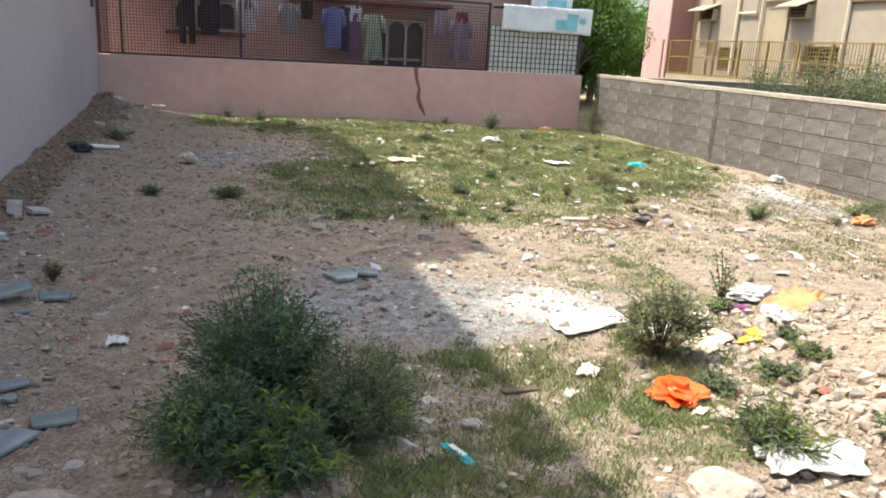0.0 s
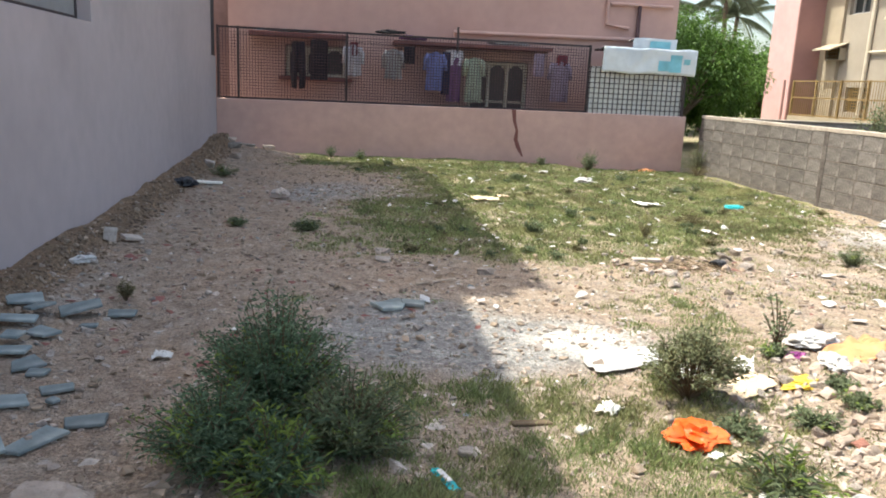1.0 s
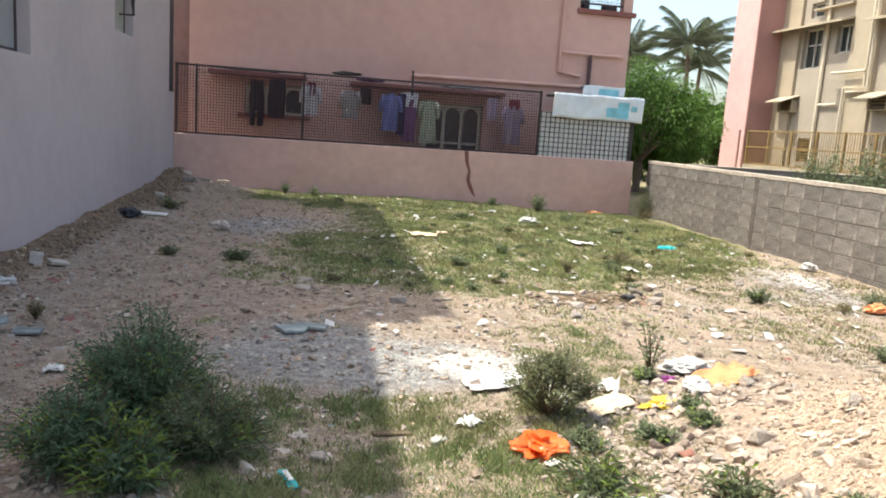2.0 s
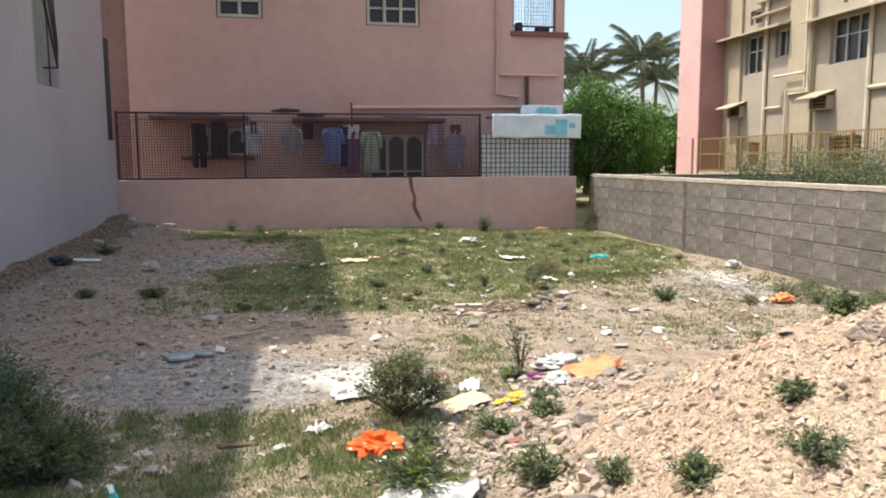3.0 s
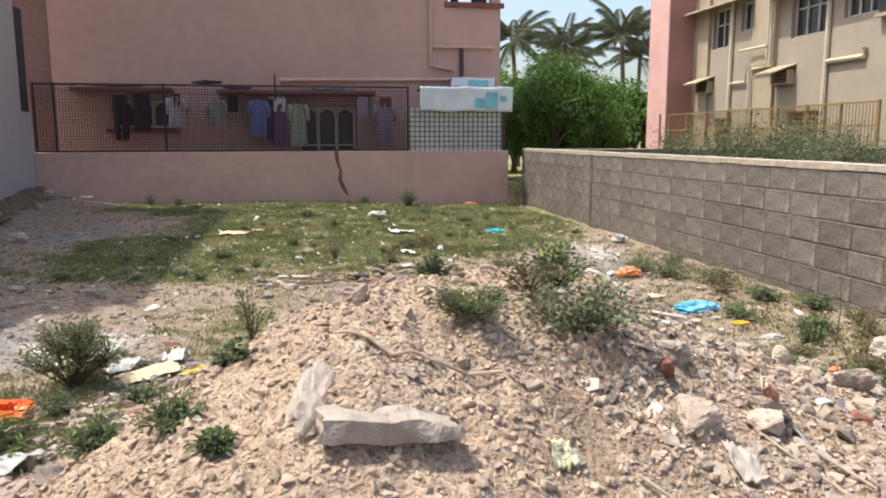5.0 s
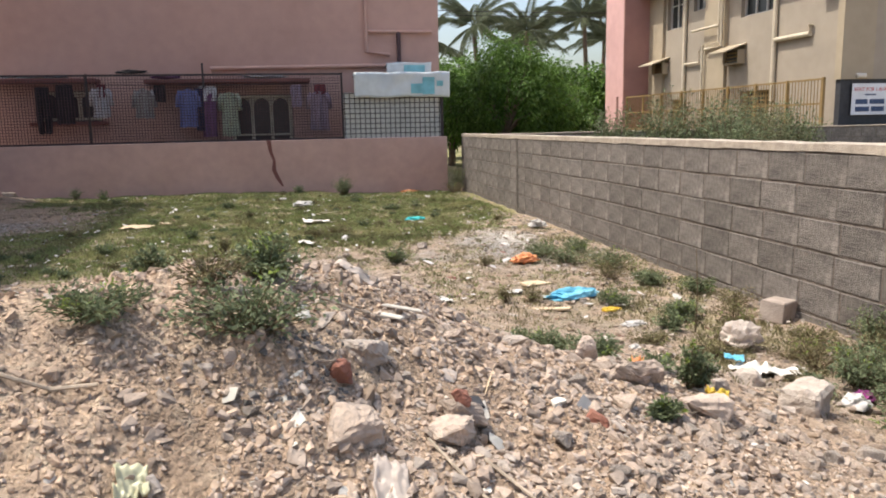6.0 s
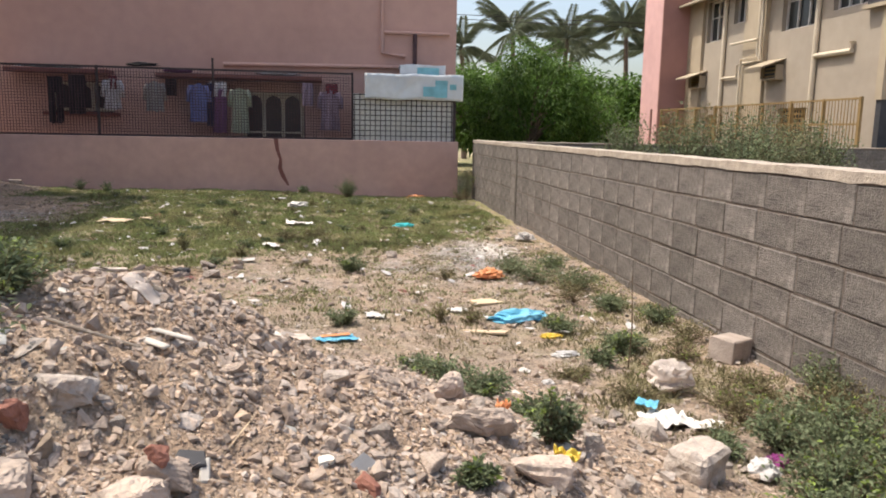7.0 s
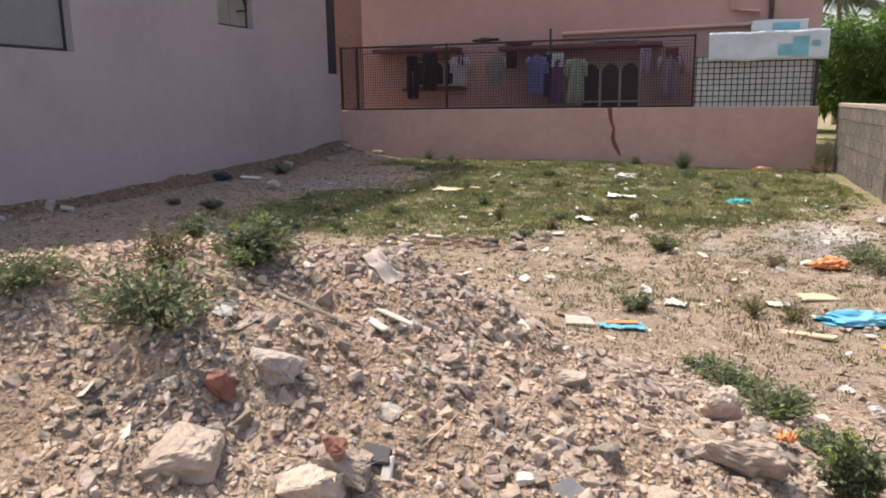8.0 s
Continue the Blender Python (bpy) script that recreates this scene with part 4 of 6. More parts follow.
# ---- stones and rubble ----
def hull_rock(seed, points=14, stretch_by=(1, 0.8, 0.6), detail=0):
    """An angular broken stone, about 1 across."""
    rng = random.Random(seed)
    bm = bmesh.new()
    for _ in range(points):
        v = Vector((rng.uniform(-1, 1), rng.uniform(-1, 1), rng.uniform(-1, 1)))
        v = v / max(abs(v.x), abs(v.y), abs(v.z)) * 0.5 * rng.uniform(0.72, 1.0)
        bm.verts.new((v.x * stretch_by[0], v.y * stretch_by[1], v.z * stretch_by[2]))
    r = bmesh.ops.convex_hull(bm, input=bm.verts[:])
    bmesh.ops.delete(bm, geom=[g for g in r["geom_interior"] if isinstance(g, bmesh.types.BMVert)], context="VERTS")
    if detail:
        bmesh.ops.bevel(bm, geom=bm.edges[:], offset=0.03, segments=1, affect="EDGES")
        bmesh.ops.triangulate(bm, faces=bm.faces[:])
        bmesh.ops.subdivide_edges(bm, edges=bm.edges[:], cuts=detail, use_grid_fill=True)
        off = rng.uniform(0, 50)
        for v in bm.verts:
            d = noise.noise(v.co * 4 + Vector((off, 0, 0))) * 0.05 + noise.noise(v.co * 9 + Vector((off, 0, 0))) * 0.045 + noise.noise(v.co * 20 + Vector((off, 0, 0))) * 0.025
            v.co += v.co.normalized() * d
    return bm


def hull_arrays(seed, points=9, stretch_by=(1, 0.8, 0.6)):
    bm = hull_rock(seed, points, stretch_by)
    bm.verts.ensure_lookup_table()
    bmesh.ops.triangulate(bm, faces=bm.faces[:])
    bm.verts.index_update()
    vs = np.array([v.co[:] for v in bm.verts])
    fs = np.array([[v.index for v in f.verts] for f in bm.faces])
    bm.free()
    return vs, fs


SMALL = [hull_arrays(100 + k, 13, s) for k, s in enumerate([(1, 0.8, 0.6), (1, 0.9, 0.7), (1, 0.6, 0.4), (1, 0.7, 0.5), (0.9, 0.9, 0.8), (1, 0.5, 0.35), (1, 0.8, 0.3), (1, 0.7, 0.7)])]
FLAKES = [hull_arrays(200 + k, 8, s) for k, s in enumerate([(1, 0.6, 0.08), (1, 0.8, 0.06), (1, 0.25, 0.08), (0.8, 0.8, 0.1)])]


def joined(name, label, category, spots, shapes, material, seed, tilt=0.35, sink=0.5, lift=0.0):
    """Many small pieces as one mesh. spots: x, y, size."""
    rng = random.Random(seed)
    V, F, base = [], [], 0
    for x, y, s in spots:
        vs, fs = shapes[rng.randrange(len(shapes))]
        e = Euler((rng.uniform(-tilt, tilt), rng.uniform(-tilt, tilt), rng.uniform(0, 6.28))).to_matrix()
        gx_, gy_ = (height(x + 0.04, y) - height(x - 0.04, y)) / 0.08, (height(x, y + 0.04) - height(x, y - 0.04)) / 0.08
        lie = np.array(Vector((-gx_, -gy_, 1)).to_track_quat("Z", "Y").to_matrix())
        m = lie @ np.array(e) * s
        p = vs @ m.T
        low = p[:, 2].min()
        p = p + np.array((x, y, height(x, y) + lift - low * (1 - sink) - s * 0.06))
        V.append(p)
        F.append(fs + base)
        base += len(vs)
    V, F = np.concatenate(V), np.concatenate(F)
    me = bpy.data.meshes.new(name)
    me.from_pydata(V.tolist(), [], F.tolist())
    me.materials.append(material)
    ob = new(name, me)
    return tagged(ob, label, category, kind="stuff")


def spots_by(count, x0, x1, y0, y1, weight, size, seed):
    rng, out, tries = random.Random(seed), [], 0
    while len(out) < count and tries < count * 40:
        tries += 1
        x, y = rng.uniform(x0, x1), rng.uniform(y0, y1)
        if rng.random() < weight(x, y):
            s = size[0] * (size[1] / size[0]) ** (rng.random() ** 2.4)
            out.append((x, y, s))
    return out


GULLY = (4.69, 1.22)


def loose_stones(x, y):
    """1 on the heap, falling to almost nothing on the smooth run of sand down its front."""
    return 1 - 0.93 * smooth_step(0.3, 0.75, math.exp(-(((x - GULLY[0]) / 0.085) ** 2 + ((y - GULLY[1]) / 0.2) ** 2)))


def rubble_side(x, y):
    """The stony eastern flank of the heap, and its northern foot."""
    return loose_stones(x, y) * smooth_step(4.55, 5.2, x + 0.35 * noise.noise((x, y, 40))) * smooth_step(7.6, 6.4, x) * smooth_step(4.2, 3.0, y) * (0.35 + 0.65 * smooth_step(-0.3, 0.3, noise.noise((x * 2, y * 2, 41))))


def stony(x, y):
    """Where broken stones lie thick on the ground."""
    a = math.exp(-(((x - 2.95) / 0.42) ** 2 + ((y - 2.9) / 0.75) ** 2)) + 0.8 * math.exp(-(((x - 3.7) / 0.5) ** 2 + ((y - 3.9) / 0.35) ** 2))
    b = 0.5 * math.exp(-(((x - 1.3) / 0.9) ** 2 + ((y - 4.8) / 0.7) ** 2)) + 0.45 * math.exp(-(((x - 0.6) / 1.0) ** 2 + ((y - 11.2) / 1.0) ** 2))
    c = 0.55 * math.exp(-(((x - 7.9) / 0.6) ** 2 + ((y - 8.2) / 2.4) ** 2)) + 0.25 * math.exp(-(((x - 3.9) / 2.2) ** 2 + ((y - 5.9) / 0.8) ** 2)) + 0.45 * math.exp(-(((x - 7.6) / 0.8) ** 2 + ((y - 3.0) / 0.8) ** 2))
    d = 0.3 * math.exp(-(((x + 1.2) / 0.5) ** 2 + ((y - 5.0) / 2.2) ** 2))
    e = 0.5 * math.exp(-((x - 8.55) / 0.3) ** 2) * smooth_step(3, 5, y) + 0.5 * math.exp(-(((x - 2.4) / 0.6) ** 2 + ((y - 5.0) / 0.6) ** 2))
    return min(1.0, a + b + c + d + e)


joined("clods", "lumps of crumbling sandy earth on the heap", "clods", spots_by(1300, 2.8, 5.2, 0.6, 3.2, lambda x, y: loose_stones(x, y) * smooth_step(0.1, 0.35, heap(x, y)), (0.016, 0.055), 19), SMALL, M["spoil_stone"], 19, 0.4, 0.9)
joined("rubble", "broken concrete and stone rubble on the heap", "rubble", spots_by(8500, 4.3, 7.7, 0.3, 4.2, rubble_side, (0.010, 0.07), 1), SMALL, M["rock"], 1)
joined("rubble", "grey broken concrete lumps on the heap", "rubble", spots_by(1600, 4.3, 7.7, 0.3, 4.2, rubble_side, (0.014, 0.06), 2), SMALL, M["grey_rock"], 2)
joined("gravel", "small sandy pebbles on the heap", "gravel", spots_by(24000, 2.6, 7.2, 0.5, 4.0, lambda x, y: loose_stones(x, y) * smooth_step(0.06, 0.3, heap(x, y)), (0.007, 0.04), 3), SMALL, M["spoil_stone"], 3, 0.5, 0.5)
joined("gravel", "pale grey stones lying thick on the ground", "gravel", spots_by(4200, -1.5, 8.8, 1.8, 16, stony, (0.012, 0.075), 4), SMALL, M["grey_rock"], 4)
joined("gravel", "cream broken stones at the foot of the heap", "gravel", spots_by(900, 2.2, 4.6, 1.9, 4.5, stony, (0.03, 0.11), 5), SMALL, M["rock"], 5)
joined("gravel", "pebbles scattered over the plot", "gravel", spots_by(13000, -1.6, 8.7, 1.2, 16.3, lambda x, y: 0.30 + 0.7 * smooth_step(10, 4, y), (0.010, 0.06), 6), SMALL, M["rock"], 6)
joined("chippings", "white marble and plaster chips over the plot", "chips", spots_by(1500, -1.4, 8.7, 1.5, 16.0, lambda x, y: 0.25 + stony(x, y), (0.015, 0.07), 7), FLAKES, M["white_chip"], 7, tilt=0.35)
joined("chippings", "pale broken tile slivers in the heap", "chips", spots_by(260, 3.2, 7.4, 0.5, 4.0, lambda x, y: 0.15 + rubble_side(x, y), (0.03, 0.11), 8), FLAKES, M["white_chip"], 8, tilt=0.7)
joined("litter", "small scraps of paper and pale plastic in the grass", "litter", spots_by(640, 1.2, 8.5, 4.6, 16.2, lambda x, y: 0.8, (0.035, 0.17), 9), FLAKES, M["white_bag"], 9, tilt=0.3, lift=0.03)
joined("clods", "crumbled clods of brown earth over the plot", "clods", spots_by(10000, -1.75, 8.7, 1.5, 16.4, lambda x, y: 0.25 + 0.5 * smooth_step(-1.2, -1.5, x) + 0.3 * smooth_step(2.5, 0.5, x), (0.010, 0.075), 12), SMALL, M["clod"], 12)
joined("chippings", "grey slate chips on the dark soil", "chips", spots_by(420, -1.5, 3.2, 3.0, 14.0, lambda x, y: 0.6, (0.03, 0.13), 13), FLAKES, M["slate"], 13, tilt=0.3)
joined("chippings", "brown board and bark scraps on the ground", "chips", spots_by(900, -1.2, 8.2, 4.0, 12.0, lambda x, y: 0.2 + 0.8 * math.exp(-((y - 6.85) / 0.45) ** 2 - ((x - 4.1) / 0.9) ** 2) + 0.4 * smooth_step(1.2, 0.2, x), (0.04, 0.16), 14), FLAKES, M["red_brown"], 14, tilt=0.2)
joined("gravel", "fine crushed stone between the rubble", "gravel", spots_by(15000, 4.2, 7.8, 0.4, 4.2, lambda x, y: loose_stones(x, y) * 0.08 + rubble_side(x, y), (0.008, 0.03), 15), SMALL, M["rock"], 15)
joined("clods", "dark crumbling earth along the foot of the white wall", "clods", spots_by(4200, -1.8, -1.0, 3.2, 16.3, lambda x, y: math.exp(-((x + 1.52) / 0.14) ** 2), (0.012, 0.06), 16), SMALL, M["dark_clod"], 16)
joined("chippings", "flat sandy stone flakes over the whole plot", "chips", spots_by(2600, -1.2, 8.6, 1.6, 13.0, lambda x, y: 0.5 + 0.5 * smooth_step(9, 5, y), (0.03, 0.12), 17), FLAKES, M["grey_rock"], 17, tilt=0.25, sink=0.3)
joined("chippings", "dark leaf litter and splinters on the shaded soil", "chips", spots_by(2600, -1.3, 2.6, 5.2, 13.5, lambda x, y: 0.35 + 0.65 * smooth_step(-0.1, 0.3, noise.noise((x * 1.3, y * 1.3, 71))), (0.025, 0.11), 71), FLAKES, M["dark_clod"], 71, tilt=0.25, sink=0.2)
joined("ash", "dark ash and cinders spilled on the heap", "ash", spots_by(260, 4.8, 5.3, 1.2, 1.85, lambda x, y: math.exp(-(((x - 5.0) / 0.14) ** 2 + ((y - 1.52) / 0.2) ** 2)), (0.008, 0.035), 10), SMALL, M["ash"], 10)
joined("twigs", "dark charred twigs and straw heaped on the earth", "twigs", spots_by(380, 3.0, 5.2, 6.0, 7.6, lambda x, y: math.exp(-(((x - 4.08) / 0.55) ** 2 + ((y - 6.88) / 0.28) ** 2)), (0.08, 0.4), 18), [hull_arrays(310 + k, 8, (1, 0.05, 0.04)) for k in range(3)], M["stem"], 18, tilt=0.2, sink=0.05)
joined("twigs", "dry twigs and straw strewn over the plot", "twigs", spots_by(4200, -1.2, 8.4, 1.5, 14.0, lambda x, y: 0.2 + 0.8 * math.exp(-((y - 5.7) / 0.8) ** 2 - ((x - 2.8) / 1.6) ** 2), (0.05, 0.24), 11), [hull_arrays(300 + k, 8, (1, 0.035, 0.03)) for k in range(3)], M["cardboard"], 11, tilt=0.15, sink=0.1)

# loose stones that stand out on the flank of the heap
big_meshes = [mesh_of("stone", hull_rock(400 + k, 15, s, 1), M["rock" if k % 2 else "grey_rock"]) for k, s in enumerate([(1, 0.85, 0.6), (1, 0.7, 0.5), (1, 0.9, 0.75), (1, 0.6, 0.45), (1, 0.8, 0.35), (0.9, 0.9, 0.8)])]
rng = random.Random(21)
for x, y, s in spots_by(140, 4.5, 7.5, 0.6, 4.0, rubble_side, (0.045, 0.10), 22) + spots_by(34, 2.4, 4.2, 1.6, 4.2, stony, (0.07, 0.16), 23) + spots_by(75, 6.2, 7.7, 1.5, 2.9, lambda x, y: 0.8, (0.05, 0.13), 25) + spots_by(30, 2.0, 8.4, 4.5, 9.0, lambda x, y: 0.5, (0.06, 0.14), 24):
    ob = new("stone", big_meshes[rng.randrange(6)])
    ob.matrix_basis = pose(x, y, height(x, y) + s * 0.12, rng.uniform(-25, 25), rng.uniform(-25, 25), rng.uniform(0, 360)) @ Matrix.Scale(s, 4)
    tagged(ob, "angular broken stone lying on bare earth", "stone", "loose stones")


def boulder(label, x, y, size, seed, material="grey_rock", tilt=(0, 0, 0), up=0.22, name="boulder"):
    l, w, h = size
    bm = hull_rock(seed, 16, (1.0, 1.0, 1.0), 4)
    bm.transform(Matrix.Diagonal((l, w, h, 1)))
    bm.transform(Euler([radians(a) for a in tilt]).to_matrix().to_4x4())
    ob = new(name, mesh_of(name, bm, M[material]))
    ob.location = (x, y, height(x, y) + h * up)
    return tagged(ob, label, "stone")


def broken_slab(label, x, y, l, w, h, seed, turn, tilt):
    """A slab of old concrete with ragged ends and a pitted face."""
    bm = boxes((-l / 2, l / 2, -w / 2, w / 2, -h / 2, h / 2))
    bmesh.ops.subdivide_edges(bm, edges=bm.edges[:], cuts=9, use_grid_fill=True)
    for v in bm.verts:
        u = v.co.x / (l / 2)
        p = v.co * 1.0
        v.co.y *= 1 - 0.25 * max(0, u) ** 2
        v.co.z *= 1 - 0.65 * max(0, u) ** 2
        v.co.x += l * 0.10 * noise.noise((seed, p.y * 14, p.z * 14)) * abs(u) ** 4
        k = Vector((noise.noise(p * 22 + Vector((seed, 0, 0))), noise.noise(p * 22 + Vector((0, seed, 0))), noise.noise(p * 22 + Vector((0, 0, seed)))))
        v.co += k * 0.009 + 0.014 * Vector((0, noise.noise((p.x * 9, seed, p.z * 9)), noise.noise((p.x * 9, p.y * 9, seed))))
    ob = new("concrete_slab", mesh_of("concrete_slab", bm, M["grey_rock"]))
    ob.matrix_basis = pose(x, y, height(x, y) + h * 0.3, tilt[0], tilt[1], turn)
    tagged(ob, label, "slab")


broken_slab("long ragged concrete slab on the sandy heap", 4.085, 1.05, 0.36, 0.13, 0.062, 3, 2, (-6, 6))
boulder("pale angular stone on the crest of the heap", 4.03, 1.78, (0.18, 0.13, 0.11), 502, "rock", (0, 5, 20), 0.3)
boulder("square brown boulder half buried in the heap", 5.10, 1.36, (0.2, 0.15, 0.14), 503, "rock", (6, 4, 25), 0.12)
boulder("red brown stone on the heap", 5.09, 1.54, (0.09, 0.08, 0.08), 504, "brick_red", (5, 10, 40), 0.35)
boulder("rounded stone below the weeds on the heap", 4.90, 1.66, (0.10, 0.08, 0.07), 505, "rock")
boulder("broad brown boulder on the rubble slope", 5.42, 1.42, (0.18, 0.13, 0.10), 506, "rock", (0, 8, 10))
boulder("rough grey concrete lump on the rubble slope", 5.19, 1.67, (0.16, 0.14, 0.10), 507, "grey_rock", (0, 0, 35), 0.1)
boulder("pale stone with a red brick face", 5.46, 1.50, (0.16, 0.13, 0.12), 508, "rock", (0, 10, 0))
boulder("red brick fragment stuck on the rubble", 5.45, 1.47, (0.07, 0.06, 0.05), 509, "brick_red", (0, 20, 20), 1.9, "brick_fragment")
boulder("white plaster block on the rubble", 5.87, 1.73, (0.06, 0.05, 0.045), 510, "white_chip")
boulder("broken red brick on the rubble", 6.0, 1.65, (0.11, 0.05, 0.05), 511, "brick_red", (0, 20, -40), 0.3, "brick_fragment")
boulder("flat pale stone on the rubble slope", 5.90, 2.36, (0.11, 0.08, 0.05), 512, "grey_rock")
boulder("rounded pinkish boulder at the heap's foot", 6.38, 2.75, (0.2, 0.13, 0.17), 513, "rock", (0, 0, 20), 0.3)
boulder("rough ochre boulder at the heap's foot", 6.44, 2.28, (0.28, 0.18, 0.15), 514, "rock", (0, 5, -10), 0.25)
boulder("long ochre boulder at the heap's foot", 6.58, 1.95, (0.26, 0.16, 0.12), 515, "rock", (0, 4, 8), 0.2)
lump = boulder("squarish pale concrete lump in the weeds", 7.38, 2.36, (0.2, 0.2, 0.2), 516, "grey_rock", (0, 0, 0), 0.0, "concrete_lump")
bm = boxes((-0.105, 0.105, -0.09, 0.09, -0.03, 0.14), bevel=0.02)
bmesh.ops.subdivide_edges(bm, edges=bm.edges[:], cuts=4, use_grid_fill=True)
for v in bm.verts:
    v.co += v.co.normalized() * (0.03 * noise.noise(v.co * 9) + 0.012 * noise.noise(v.co * 30))
lump.data = mesh_of("concrete_lump", bm, M["grey_rock"])
lump.rotation_euler = (radians(4), radians(-5), radians(32))
boulder("dark grey stone beside the boulder", 7.36, 2.78, (0.18, 0.14, 0.11), 517, "grey_rock")
boulder("dark stone under the leafy weed", 6.94, 2.40, (0.11, 0.10, 0.11), 518, "grey_rock")
boulder("grey stone at the heap's foot", 6.80, 2.20, (0.09, 0.08, 0.06), 519, "grey_rock")
block = new("concrete_block", rough_block(77, 0.27, 0.16, 0.18))
block.data.materials[0] = M["plinth"]
block.matrix_basis = pose(8.47, 4.02, height(8.5, 4.1) + 0.0, 3, 4, 34)
tagged(block, "fallen grey concrete block beside the wall", "block")
for x, y, s in spots_by(26, 3.3, 5.0, 6.4, 7.2, lambda x, y: 0.7, (0.07, 0.18), 26):
    ob = new("stone", big_meshes[rng.randrange(6)])
    ob.matrix_basis = pose(x, y, height(x, y) + s * 0.1, rng.uniform(-15, 15), rng.uniform(-15, 15), rng.uniform(0, 360)) @ Matrix.Scale(s, 4)
    tagged(ob, "broken grey stone among charred twigs", "stone", "stones in the field")
boulder("grey stone in the grass", 4.72, 6.88, (0.17, 0.13, 0.10), 521, "grey_rock")
boulder("dark stone in the grass", 4.44, 6.92, (0.18, 0.13, 0.09), 522, "dark_panel")
boulder("pale stone on the dark soil", 1.96, 6.42, (0.18, 0.12, 0.09), 523, "grey_rock")
boulder("pale stone on the dark soil", 1.11, 7.34, (0.19, 0.13, 0.08), 524, "grey_rock")
boulder("pale stone on the dark soil", 1.10, 6.97, (0.16, 0.12, 0.08), 525, "grey_rock")
boulder("cream slab edge in the grass", 2.02, 2.46, (0.34, 0.22, 0.08), 526, "rock", (4, 0, 15), 0.4)
boulder("long dark stone at the heap's foot", 3.86, 2.92, (0.13, 0.07, 0.12), 527, "grey_rock", (0, 30, 20))
boulder("brown stone at the heap's foot", 3.88, 3.50, (0.14, 0.10, 0.09), 528, "rock")
boulder("red brick piece among stones", 3.05, 3.02, (0.12, 0.07, 0.05), 529, "brick_red", (0, 0, 30), 0.3, "brick_fragment")
boulder("cream broken slab piece", 3.02, 2.58, (0.15, 0.11, 0.04), 530, "rock", (0, 8, 50), 0.4)
boulder("cream broken slab piece", 3.12, 2.72, (0.16, 0.12, 0.05), 531, "rock", (6, 0, 10), 0.4)
boulder("grey stone in the grass", 1.22, 3.17, (0.08, 0.07, 0.06), 532, "grey_rock")
boulder("brown stone in the grass", 0.90, 3.05, (0.09, 0.08, 0.06), 533, "grey_rock")
boulder("cream stone beside the orange bag", 2.46, 2.98, (0.15, 0.10, 0.06), 534, "rock")
boulder("brown boulder on bare soil", -0.42, 2.85, (0.3, 0.2, 0.13), 535, "rock")
for k, (x, y) in enumerate(((-1.45, 16.2), (-1.1, 16.1), (-0.7, 16.3), (-1.3, 15.5), (-1.2, 14.6), (-1.5, 13.4))):
    boulder("stone on the earth bank by the wall", x, y, (0.28, 0.2, 0.16), 540 + k, "grey_rock" if k % 2 else "rock")


# ---- slate slabs ----
def slab(x, y, l, w, h, turn, seed, tilt=(0, 0), lift=0.0, material="slate", label="broken grey green stone slab on bare soil", name="stone_slab"):
    rng = random.Random(seed)
    bm = bmesh.new()
    n = 4
    ring = []
    for k in range(n):
        a = 2 * math.pi * (k + 0.5) / n + rng.uniform(-0.28, 0.28)
        ring.append((l * 0.7 * math.cos(a) * rng.uniform(0.66, 1.08), w * 0.7 * math.sin(a) * rng.uniform(0.6, 1.1)))
    lo = [bm.verts.new((px, py, 0)) for px, py in ring]
    hi = [bm.verts.new((px * 0.98, py * 0.98, h)) for px, py in ring]
    bm.faces.new(lo[::-1])
    bm.faces.new(hi)
    for k in range(n):
        bm.faces.new((lo[k], lo[(k + 1) % n], hi[(k + 1) % n], hi[k]))
    bmesh.ops.bevel(bm, geom=bm.edges[:], offset=0.004, segments=1, affect="EDGES")
    ob = new(name, mesh_of(name, bm, M[material]))
    ob.matrix_basis = pose(x, y, height(x, y) + lift, tilt[0], tilt[1], turn)
    return tagged(ob, label, "stone slab", "broken stone slabs")


for k, (x, y, l, w, turn, tx, ty, lift) in enumerate((
        (-1.33, 5.36, 0.34, 0.24, 20, 8, 4, 0.02), (-0.98, 5.20, 0.40, 0.24, 25, 4, -8, 0.05), (-0.72, 5.26, 0.30, 0.16, 5, 3, 3, 0.02), (-1.26, 4.95, 0.30, 0.2, 10, 4, 6, 0.04),
        (-1.06, 4.78, 0.26, 0.2, -30, 5, 0, 0.02), (-1.10, 4.45, 0.26, 0.22, 15, 0, 5, 0.02), (-0.95, 4.30, 0.26, 0.2, 40, 6, 0, 0.02), (-0.86, 4.18, 0.16, 0.12, 10, 0, 3, 0.01),
        (-0.70, 3.96, 0.2, 0.13, 25, 5, 0, 0.01), (-0.67, 3.82, 0.1, 0.09, 60, 0, 0, 0.01), (-0.84, 3.76, 0.2, 0.2, 15, 0, 4, 0.01), (-0.46, 3.62, 0.26, 0.19, 12, 3, 4, 0.01),
        (-0.60, 3.44, 0.40, 0.15, 56, 2, -3, 0.01), (-0.80, 3.32, 0.28, 0.2, 40, 3, 0, 0.01), (-0.85, 5.0, 0.14, 0.1, 10, 0, 0, 0.0), (-1.2, 5.15, 0.3, 0.2, 70, -6, 4, 0.06), (-1.15, 4.6, 0.24, 0.2, 100, 5, 5, 0.05))):
    slab(x - 0.06, y - 0.02, l * 0.74, w * 0.74, 0.02, turn, 600 + k, (tx, ty), lift)
slab(1.04, 5.36, 0.25, 0.17, 0.025, 10, 640, (3, 4), 0.01, label="blue green stone slab on pale gravel")
